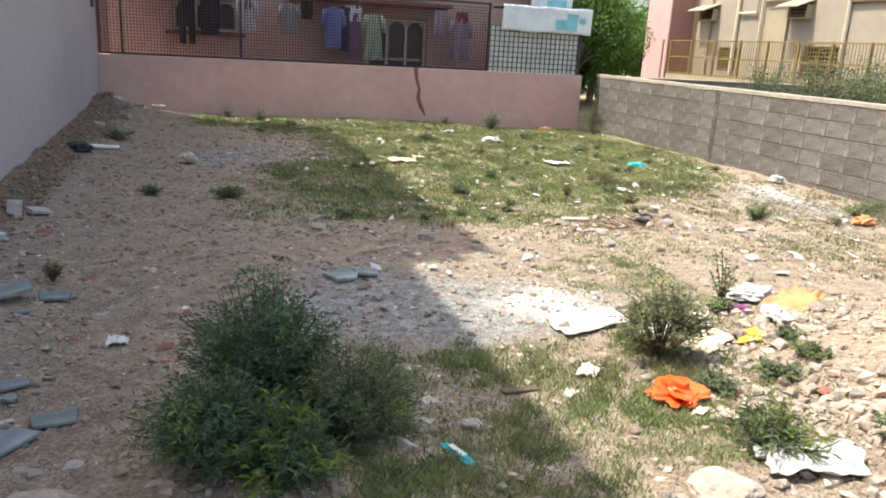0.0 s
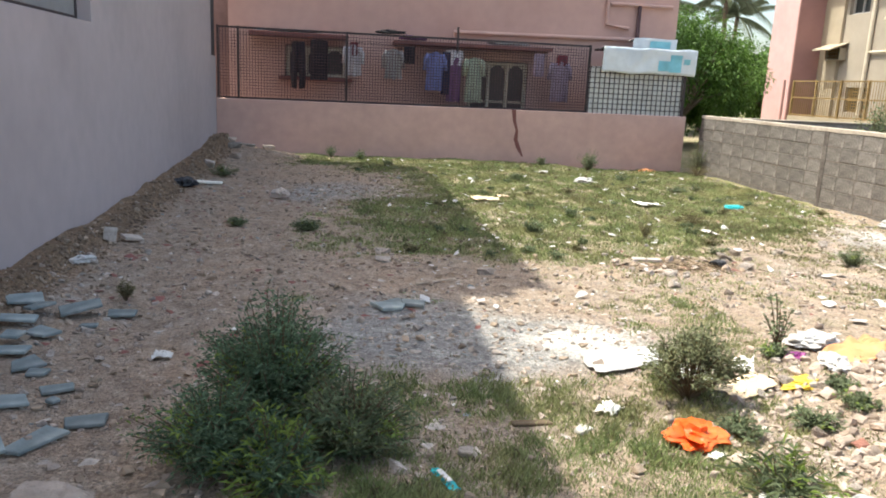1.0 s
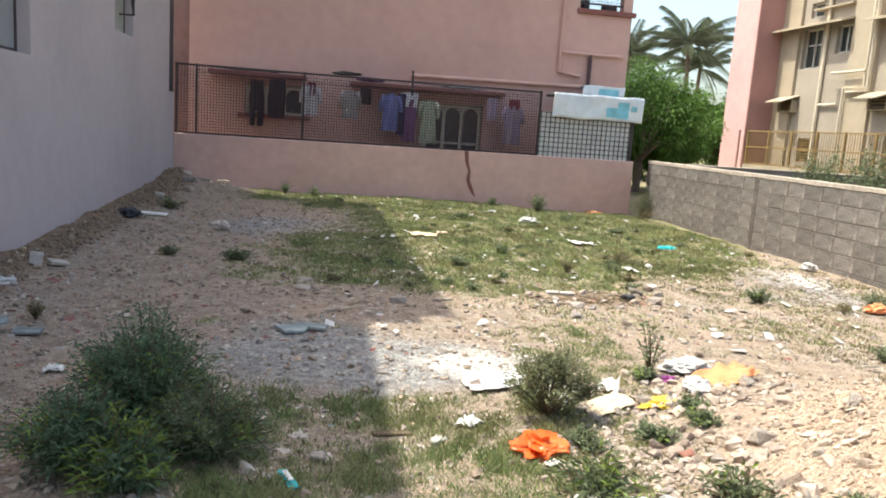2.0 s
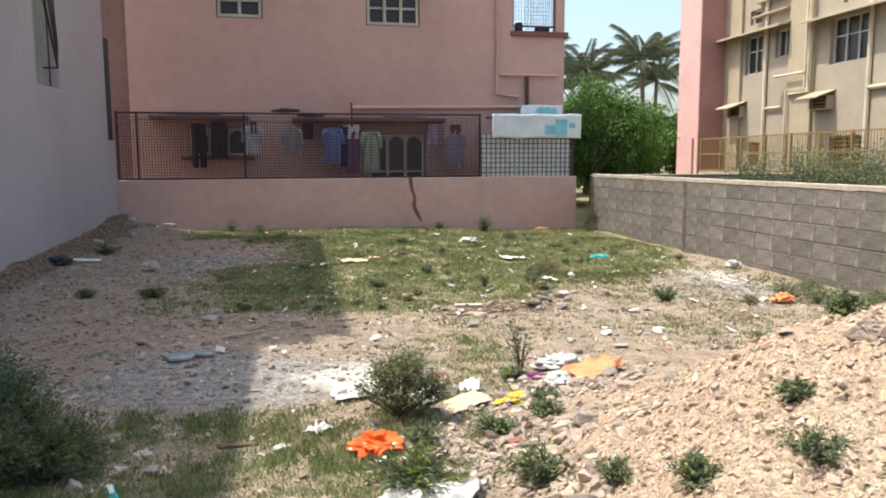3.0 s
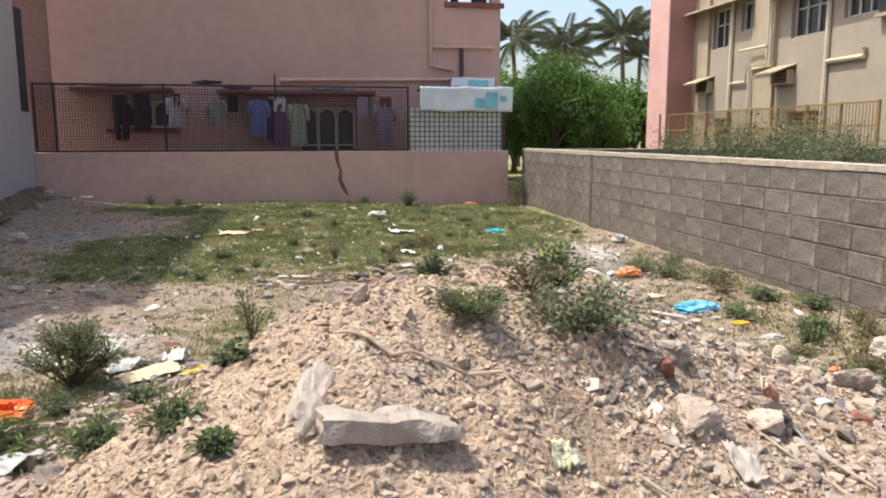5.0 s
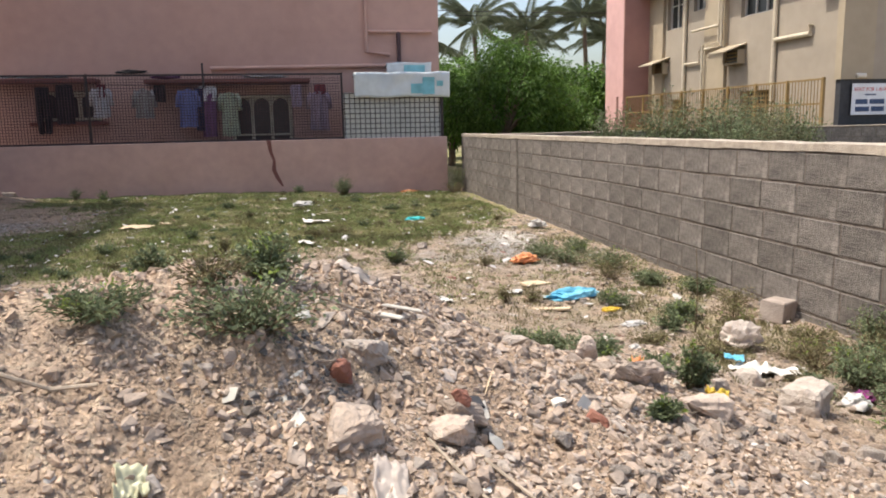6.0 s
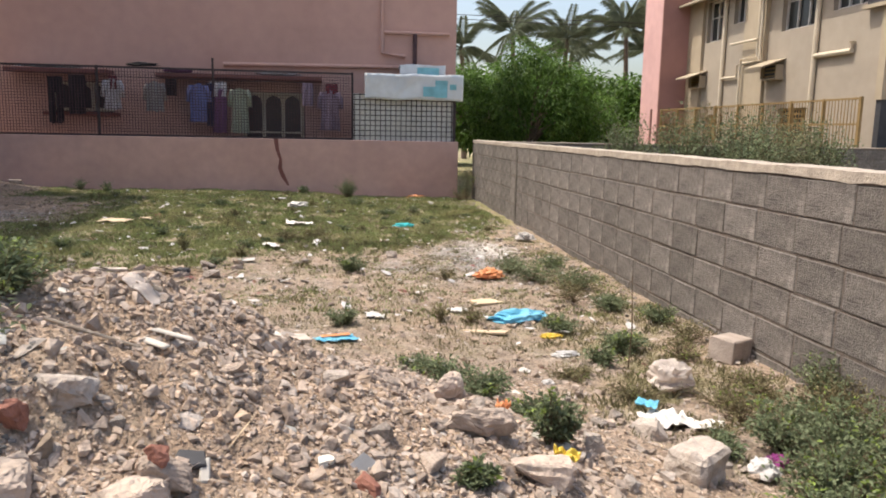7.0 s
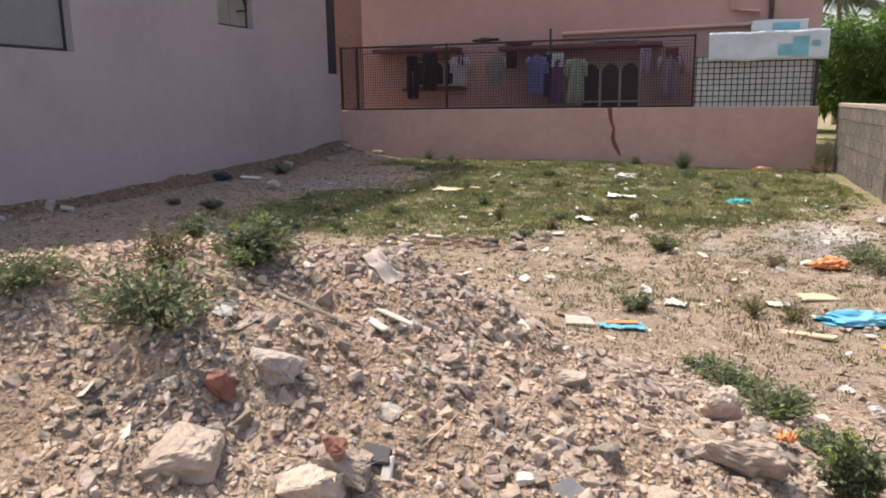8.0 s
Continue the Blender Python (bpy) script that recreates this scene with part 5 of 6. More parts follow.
slab(1.23, 5.43, 0.2, 0.15, 0.025, -15, 641, (2, 0), 0.02, label="blue green stone slab on pale gravel")
slab(1.08, 5.47, 0.22, 0.12, 0.025, 30, 642, (5, 0), 0.0, label="blue green stone slab on pale gravel")
slab(-1.42, 7.32, 0.13, 0.18, 0.03, 10, 643, (62, 12), 0.06, "grey_rock", "pale stone slab leaning on the earth bank")
slab(-1.26, 7.42, 0.18, 0.15, 0.03, 30, 644, (8, 8), 0.03, "grey_rock", "pale stone slab on the earth bank")
slab(-1.2, 11.55, 0.5, 0.12, 0.03, 5, 645, (3, 3), 0.02, "white_chip", "long pale board on the dark soil", "board")
slab(5.51, 1.58, 0.1, 0.07, 0.02, 10, 647, (25, 5), 0.01, "dark_panel", "dark tile piece in the rubble", "tile")
slab(5.55, 1.57, 0.035, 0.07, 0.012, 10, 648, (45, 5), 0.02, "pale_tile", "white tile piece in the rubble", "tile")
slab(5.32, 2.06, 0.15, 0.035, 0.012, -35, 649, (8, 5), 0.015, "pale_tile", "pale broken strip on the rubble", "tile")
slab(5.37, 2.09, 0.14, 0.025, 0.012, -25, 650, (5, 8), 0.02, "pale_tile", "pale broken strip on the rubble", "tile")
slab(3.72, 7.05, 0.34, 0.1, 0.03, 5, 651, (3, 3), 0.0, "grey_rock", "grey broken board in the grass", "board")
slab(7.0, 4.9, 0.35, 0.08, 0.02, 0, 652, (2, 3), 0.0, "cardboard", "thin wooden board on bare ground", "board")
slab(7.2, 5.9, 0.3, 0.16, 0.02, 20, 653, (2, 3), 0.01, "cardboard", "pale board on bare ground", "board")
slab(1.62, 3.49, 0.22, 0.05, 0.018, 5, 654, (2, 2), 0.0, "stem", "dark rotten stick in the grass", "stick")
slab(1.84, 3.41, 0.11, 0.08, 0.02, 45, 655, (4, 2), 0.0, "pale_tile", "pale tile piece in the grass", "tile")


# ---- bags and litter ----
def crumple(name, label, category, x, y, size, material, seed, turn=0.0, lift=0.3, flat=0.35, amp=1.0, z=None):
    """A crumpled plastic bag or cloth lying on the ground."""
    bm = bmesh.new()
    bmesh.ops.create_icosphere(bm, subdivisions=4, radius=0.5)
    off = Vector((seed * 3.7, seed * 1.3, 0))
    l, w, h = size
    for v in bm.verts:
        p = v.co.copy()
        d = 1 + amp * (0.5 * abs(noise.noise(p * 2.2 + off)) + 0.75 * (0.3 - abs(noise.noise(p * 3.6 + off))) + 0.25 * (0.3 - abs(noise.noise(p * 8 + off))) - 0.2)
        q = p * d
        if q.z < 0:
            q.z *= flat
        v.co = Vector((q.x * l, q.y * w, q.z * h))
    ob = new(name, mesh_of(name, bm, M[material]))
    ob.matrix_basis = pose(x, y, (height(x, y) if z is None else z) + h * lift * 0.4, 0, 0, turn)
    return tagged(ob, label, category)


def sheet_on_ground(name, label, category, x, y, l, w, material, seed, turn=0.0, crease=0.05, lift=0.015, tilt=(0, 0)):
    n, k = 18, 14
    c, s = math.cos(radians(turn)), math.sin(radians(turn))
    vs, fs = [], []
    for j in range(k + 1):
        for i in range(n + 1):
            u, v = i / n - 0.5, j / k - 0.5
            edge = 1 + 0.22 * noise.noise((u * 2.5, v * 2.5, seed + 0.5)) + 0.1 * noise.noise((u * 7, v * 7, seed + 0.5))
            a, b = u * l * edge, v * w * edge
            z = crease * (abs(noise.noise((u * 2.6, v * 2.6, seed))) + 0.3 * noise.noise((u * 6, v * 6, seed))) + a * math.tan(radians(tilt[0])) + b * math.tan(radians(tilt[1]))
            px, py = a * c - b * s, a * s + b * c
            vs.append((px, py, z + height(x + px, y + py) - height(x, y) + lift))
    for j in range(k):
        for i in range(n):
            a = j * (n + 1) + i
            fs.append((a, a + 1, a + n + 2, a + n + 1))
    ob = raw(name, vs, fs, M[material], smooth=True)
    ob.location = (x, y, height(x, y))
    ob.modifiers.new("thick", "SOLIDIFY").thickness = 0.003
    return tagged(ob, label, category)


crumple("plastic_bag", "bright orange crumpled plastic bag in the grass", "bag", 2.35, 3.23, (0.27, 0.25, 0.13), "orange_bag", 1, 35, 0.6, amp=1.25)
crumple("plastic_bag", "clear grey plastic beside the orange bag", "bag", 2.46, 3.27, (0.20, 0.17, 0.05), "thin_plastic", 15, 20, 0.6)
sheet_on_ground("paper", "white paper scrap beside the orange bag", "paper", 2.36, 3.06, 0.08, 0.05, "paper", 44, 30, 0.02)
sheet_on_ground("plastic_sheet", "torn white plastic sheet on stony ground", "sheet", 2.42, 4.30, 0.50, 0.28, "white_bag", 2, 10, 0.05, 0.02)
sheet_on_ground("plastic_sheet", "crumpled white plastic sheet on stony ground", "sheet", 2.75, 4.02, 0.26, 0.2, "white_bag", 3, 40, 0.07, 0.02)
crumple("plastic_bag", "white plastic bag heaped on rubbish", "bag", 3.82, 4.50, (0.36, 0.26, 0.12), "white_bag", 4, 15, 0.5, amp=1.3)
crumple("plastic_bag", "white plastic bag on rubbish", "bag", 3.65, 4.05, (0.28, 0.16, 0.09), "white_bag", 31, 60, 0.6)
sheet_on_ground("cloth", "pale orange cloth spread over stones", "cloth", 4.02, 4.28, 0.44, 0.24, "pale_orange", 5, 20, 0.09, 0.03, (10, 5))
crumple("plastic_bag", "yellow plastic bag among stones", "bag", 3.29, 3.84, (0.27, 0.15, 0.05), "yellow_bag", 6, 20, 0.4, amp=1.3)
crumple("plastic_bag", "dark violet plastic bag among rubbish", "bag", 3.54, 4.26, (0.18, 0.1, 0.05), "violet_bag", 7, 25, 0.5)
sheet_on_ground("cardboard", "torn flat piece of cream cardboard", "cardboard", 2.93, 3.79, 0.33, 0.16, "cardboard", 8, 25, 0.02, 0.03, (4, 6))
sheet_on_ground("cardboard", "crumpled cream paper in the grass", "paper", 3.05, 4.05, 0.14, 0.12, "paper", 9, 60, 0.08, 0.03)
sheet_on_ground("plastic_sheet", "white torn sacking at the grass edge", "sheet", 2.50, 2.52, 0.42, 0.26, "white_bag", 10, -20, 0.08, 0.03)
sheet_on_ground("paper", "pale green and white paper in the grass", "paper", 2.05, 3.60, 0.14, 0.10, "paper", 11, 50, 0.06)
packet = sheet_on_ground("packet", "teal and white plastic packet in the grass", "packet", 1.085, 2.93, 0.19, 0.048, "teal_plastic", 12, -70, 0.015, 0.02)
part("print", boxes((-0.05, 0.05, -0.012, 0.012, 0.034, 0.037)), M["paper"], packet, "white printed patch").rotation_euler = (0, 0, radians(-70))
crumple("plastic_bag", "limp pale translucent bag draped over the slab", "bag", 3.885, 1.17, (0.085, 0.25, 0.06), "thin_plastic", 13, -14, 0.9, 0.6, 1.5).rotation_euler.x = radians(22)
sheet_on_ground("plastic_sheet", "pale yellow green plastic scrap on the heap", "sheet", 4.57, 1.10, 0.07, 0.06, "yellow_scrap", 61, 10, 0.05, 0.015)
sheet_on_ground("plastic_bag", "crumpled pinkish plastic bag on the rubble", "bag", 5.2, 1.2, 0.09, 0.12, "pink_white_bag", 14, 0, 0.05, 0.02)
sheet_on_ground("plastic_sheet", "pale pink sheet on the crest of the heap", "sheet", 5.21, 2.36, 0.2, 0.12, "pink_white_bag", 16, -25, 0.02, 0.01)
crumple("plastic_bag", "bright blue plastic bag among weeds", "bag", 7.35, 5.34, (0.46, 0.2, 0.13), "blue_bag", 17, 8, 0.6)
crumple("plastic_bag", "faded orange plastic bag by the weeds", "bag", 7.45, 6.95, (0.28, 0.2, 0.14), "pale_orange", 18, 0, 0.6)
pk = sheet_on_ground("packet", "blue and orange printed packet by the weeds", "packet", 5.90, 4.50, 0.26, 0.12, "blue_bag", 19, 15, 0.03, 0.02)
part("print", boxes((-0.10, 0.10, 0.0, 0.05, 0.035, 0.037)), M["pale_orange"], pk, "orange printed band").rotation_euler = (0, 0, radians(15))
sheet_on_ground("paper", "white crumpled papers in a small heap", "paper", 7.56, 3.02, 0.26, 0.2, "paper", 20, 20, 0.06, 0.02)
sheet_on_ground("paper", "pale blue paper on the paper heap", "paper", 7.50, 3.14, 0.13, 0.1, "blue_bag", 21, 60, 0.04, 0.06)
sheet_on_ground("paper", "white paper beside the paper heap", "paper", 7.68, 2.92, 0.2, 0.12, "paper", 22, -40, 0.06, 0.03)
crumple("plastic_bag", "white plastic bag tied on the ground", "bag", 7.82, 3.55, (0.26, 0.2, 0.24), "pink_white_bag", 23, 10, 0.7)
crumple("plastic_bag", "white plastic scrap on the ground", "bag", 7.43, 4.3, (0.17, 0.1, 0.05), "white_bag", 24, 10, 0.5)
crumple("plastic_bag", "violet plastic bag in the dry weeds", "bag", 7.83, 2.5, (0.11, 0.09, 0.08), "violet_bag", 25, 10, 0.6)
crumple("plastic_bag", "clear plastic bag in the dry weeds", "bag", 7.72, 2.42, (0.14, 0.12, 0.1), "white_bag", 26, 50, 0.6)
crumple("plastic_bag", "small yellow packet by the blue bag", "packet", 7.48, 4.8, (0.17, 0.07, 0.05), "yellow_bag", 27, 5, 0.5)
crumple("plastic_bag", "white plastic bag caught in the grass", "bag", 5.22, 13.35, (0.36, 0.3, 0.14), "white_bag", 28, 30, 0.8)
crumple("plastic_bag", "white plastic bag in the grass", "bag", 4.85, 14.7, (0.2, 0.16, 0.09), "white_bag", 29, 30, 0.8)
crumple("plastic_sheet", "crumpled silvery plastic on the sunshade", "sheet", -0.3, 17.5, (1.3, 0.35, 0.09), "banner", 51, 0, 0.5, z=2.61)
crumple("cloth", "dark cloth bundle over the fence rail", "cloth", 1.85, 16.66, (0.62, 0.14, 0.12), "cloth_black", 52, 0, 0.5, z=2.63)
crumple("cloth", "dark cloth bundle on the sunshade", "cloth", 2.4, 17.45, (0.6, 0.3, 0.14), "cloth_purple", 53, 0, 0.5, z=2.57)
crumple("plastic_sheet", "dark plastic bundle on the sunshade", "sheet", 4.6, 17.45, (0.9, 0.3, 0.12), "cloth_grey", 54, 0, 0.5, z=2.57)
sheet_on_ground("paper", "cream paper sheet flat in the grass", "paper", 2.82, 10.6, 0.4, 0.3, "cardboard", 30, 0, 0.04, 0.04)
sheet_on_ground("paper", "cream paper scrap in the grass", "paper", 3.15, 10.95, 0.16, 0.2, "cardboard", 33, 0, 0.06, 0.04)
sheet_on_ground("paper", "white paper flat in the grass", "paper", 5.38, 10.8, 0.4, 0.3, "paper", 34, 0, 0.06, 0.04)
sheet_on_ground("paper", "white paper scrap in the grass", "paper", 5.15, 8.45, 0.18, 0.2, "paper", 35, 0, 0.04, 0.04)
crumple("plastic_bag", "teal plastic bag in the grass", "bag", 6.95, 11.1, (0.28, 0.22, 0.08), "teal_plastic", 36, 0, 0.5)
crumple("plastic_bag", "white plastic bag by the block wall", "bag", 8.5, 9.6, (0.26, 0.22, 0.16), "white_bag", 37, 0, 0.7)
crumple("plastic_bag", "pinkish rag by the yard wall", "rag", 7.7, 16.2, (0.4, 0.16, 0.1), "pale_orange", 38, 0, 0.6)
sheet_on_ground("paper", "white scrap on the dark soil", "paper", -0.34, 4.42, 0.1, 0.1, "paper", 39, 0, 0.04)
crumple("plastic_bag", "pale plastic bag on the dark soil", "bag", -0.08, 10.45, (0.24, 0.2, 0.18), "pink_white_bag", 40, 0, 0.8)
crumple("plastic_bag", "crumpled pale plastic scrap on the earth bank", "bag", -1.42, 6.52, (0.2, 0.12, 0.09), "white_bag", 41, 30, 0.5)
sheet_on_ground("paper", "white scrap on bare ground", "paper", 6.9, 5.6, 0.16, 0.12, "paper", 42, 0, 0.05)
sheet_on_ground("paper", "white scrap on bare ground", "paper", 6.2, 5.3, 0.14, 0.1, "paper", 43, 0, 0.05)
crumple("rubbish_bag", "dark bag of rubbish by the earth bank", "bag", -1.44, 11.05, (0.34, 0.26, 0.2), "dark_panel", 55, 20, 0.6)
slab(5.62, 4.50, 0.22, 0.16, 0.03, 15, 656, (4, 5), 0.0, "grey_rock", "flat pale stone by the printed packet", "flat_stone")
for k, (x, y, m) in enumerate(((6.35, 3.92, "white_bag"), (6.52, 3.84, "white_bag"), (6.68, 3.18, "white_bag"), (7.04, 3.9, "paper"), (7.12, 3.66, "white_bag"))):
    crumple("plastic_scrap", "small white plastic scrap among the weeds", "scrap", x, y, (0.07, 0.05, 0.04), m, 70 + k, 40 * k, 0.5)
sheet_on_ground("plastic_scrap", "red orange plastic scrap under the leafy weed", "scrap", 6.80, 2.36, 0.07, 0.05, "orange_bag", 76, 30, 0.05, 0.03)
sheet_on_ground("plastic_scrap", "faded orange plastic scrap by the leafy weed", "scrap", 6.60, 2.58, 0.08, 0.05, "pale_orange", 77, 60, 0.06, 0.04)
sheet_on_ground("plastic_scrap", "yellow orange plastic scrap by the ochre boulder", "scrap", 6.72, 2.08, 0.09, 0.05, "yellow_bag", 78, -20, 0.05, 0.06)
for label, p, r in (("thin weathered stick lying on the heap", ((3.98, 1.42), (4.01, 1.37), (4.06, 1.335), (4.12, 1.31), (4.18, 1.305), (4.26, 1.30), (4.35, 1.32), (4.46, 1.33)), 0.006), ("pale bare stick on the rubble", ((4.79, 1.08), (4.90, 1.0)), 0.005),
                    ("long pale bare stick on the rubble", ((5.33, 1.36), (5.42, 1.2), (5.50, 1.06)), 0.005), ("pale bare stick on the rubble", ((5.48, 1.29), (5.60, 1.12)), 0.005),
                    ("dark stick on the rubble", ((5.05, 1.9), (5.3, 1.98)), 0.006), ("grey stick on dark soil", ((1.3, 6.0), (1.65, 6.15)), 0.01)):
    tagged(part("stick", tube([(x, y, height(x, y) + 0.024) for x, y in p], r, 6), M["dry_wood"]), label, "stick")


# ---- plants ----
class Leaves:
    """Collects narrow folded leaves as one mesh."""

    def __init__(self):
        self.v, self.f = [], []

    def add(self, p, d, side, length, width, droop=0.25):
        p, d = Vector(p), Vector(d).normalized()
        s = d.cross(Vector(side)).normalized() * width / 2
        mid = p + d * length * 0.45
        tip = p + d * length - Vector((0, 0, droop * length))
        up = d.cross(s).normalized() * width * 0.12
        k = len(self.v)
        self.v += [p, mid + s + up, tip, mid - s + up]
        self.f += [(k, k + 1, k + 2), (k, k + 2, k + 3)]

    def link(self, name, material, parent, label=""):
        return raw(name, self.v, self.f, material, parent, label)


def shrub(name, label, category, x, y, high, wide, branches, per, length, width, seed, leaf="weed_leaf", fresh=0.0, upright=0.5, bare=0.3, z=None, droop=0.3, stem_r=0.006, group="", low=0.45):
    """A plant with stems from one root and leaves along them; fresh is the share of light young leaves."""
    rng = random.Random(seed)
    ob = thing(name, label, category, (x, y, (height(x, y) if z is None else z) - 0.01), group)
    stems, leaves, young = bmesh.new(), Leaves(), Leaves()
    for b in range(branches):
        a, r = rng.uniform(0, 6.283), wide / 2 * math.sqrt(rng.random())
        top = high * (low + (1 - low) * rng.random()) * (1 - (1 - upright) * (r / (wide / 2)) ** 2)
        end = Vector((r * math.cos(a), r * math.sin(a), top))
        mid = Vector((end.x * 0.35, end.y * 0.35, top * 0.55)) + Vector((rng.uniform(-1, 1), rng.uniform(-1, 1), 0)) * wide * 0.05
        pts = [Vector((0, 0, 0)).lerp(mid, t / 3).lerp(mid.lerp(end, t / 3), t / 3) for t in range(4)]
        tube(pts, stem_r, 4, stems, 0.35)
        tone = rng.random() < fresh
        for k in range(per):
            t = bare + (1 - bare) * rng.random()
            p = Vector((0, 0, 0)).lerp(mid, t).lerp(mid.lerp(end, t), t)
            p += Vector((rng.gauss(0, 1), rng.gauss(0, 1), rng.gauss(0, 0.7))) * wide * 0.045
            out = Vector((rng.uniform(-1, 1), rng.uniform(-1, 1), rng.uniform(-0.3, 0.9))) + (end - mid).normalized() * 0.5
            (young if tone and t > 0.7 else leaves).add(p, out, (rng.uniform(-1, 1), rng.uniform(-1, 1), 1), length * rng.uniform(0.6, 1.2), width * rng.uniform(0.7, 1.2), droop)
    tagged(part("stem", stems, M["stem"], ob), "thin brown stems", kind="stuff")
    leaves.link("leaves", M[leaf], ob)
    if young.v:
        young.link("young_leaves", M["light_leaf"], ob, "fresh light green leaves")
    return ob


shrub("bush", "large dense dark green feathery bush in the shade", "bush", 0.36, 3.55, 0.70, 0.70, 150, 120, 0.042, 0.0085, 1, "dark_leaf", 0.06, 0.62, 0.2)
shrub("bush", "low dark green feathery bush beside the large one", "bush", 0.15, 3.15, 0.42, 0.70, 100, 100, 0.042, 0.0085, 3, "dark_leaf", 0.12, 0.5, 0.12)
shrub("bush", "low spreading feathery bush turning yellow green", "bush", 0.70, 3.25, 0.42, 0.66, 90, 90, 0.04, 0.0085, 2, "weed_leaf", 0.15, 0.5, 0.12)
shrub("bush", "low bush with fresh light green shoots", "bush", 0.39, 2.96, 0.36, 0.5, 60, 46, 0.065, 0.011, 8, "dark_leaf", 0.55, 0.5, 0.12)
shrub("bush", "small olive bush with bare stems below", "bush", 2.54, 3.70, 0.45, 0.54, 64, 60, 0.042, 0.011, 4, "olive_leaf", 0.0, 0.5, 0.6, low=0.82)
shrub("weed", "tall thin weed with few leaves", "weed", 3.50, 4.40, 0.42, 0.22, 9, 14, 0.05, 0.02, 5, "weed_leaf", 0, 0.9, 0.3)
shrub("weed", "grassy green weed at the heap's foot", "weed", 2.45, 2.70, 0.25, 0.5, 40, 22, 0.08, 0.012, 6, "weed_leaf", 0.3, 0.5, 0.1)
shrub("weed", "pale green weed on the stones", "weed", 3.0, 2.45, 0.2, 0.35, 30, 20, 0.06, 0.014, 7, "weed_leaf", 0.1, 0.5, 0.1)
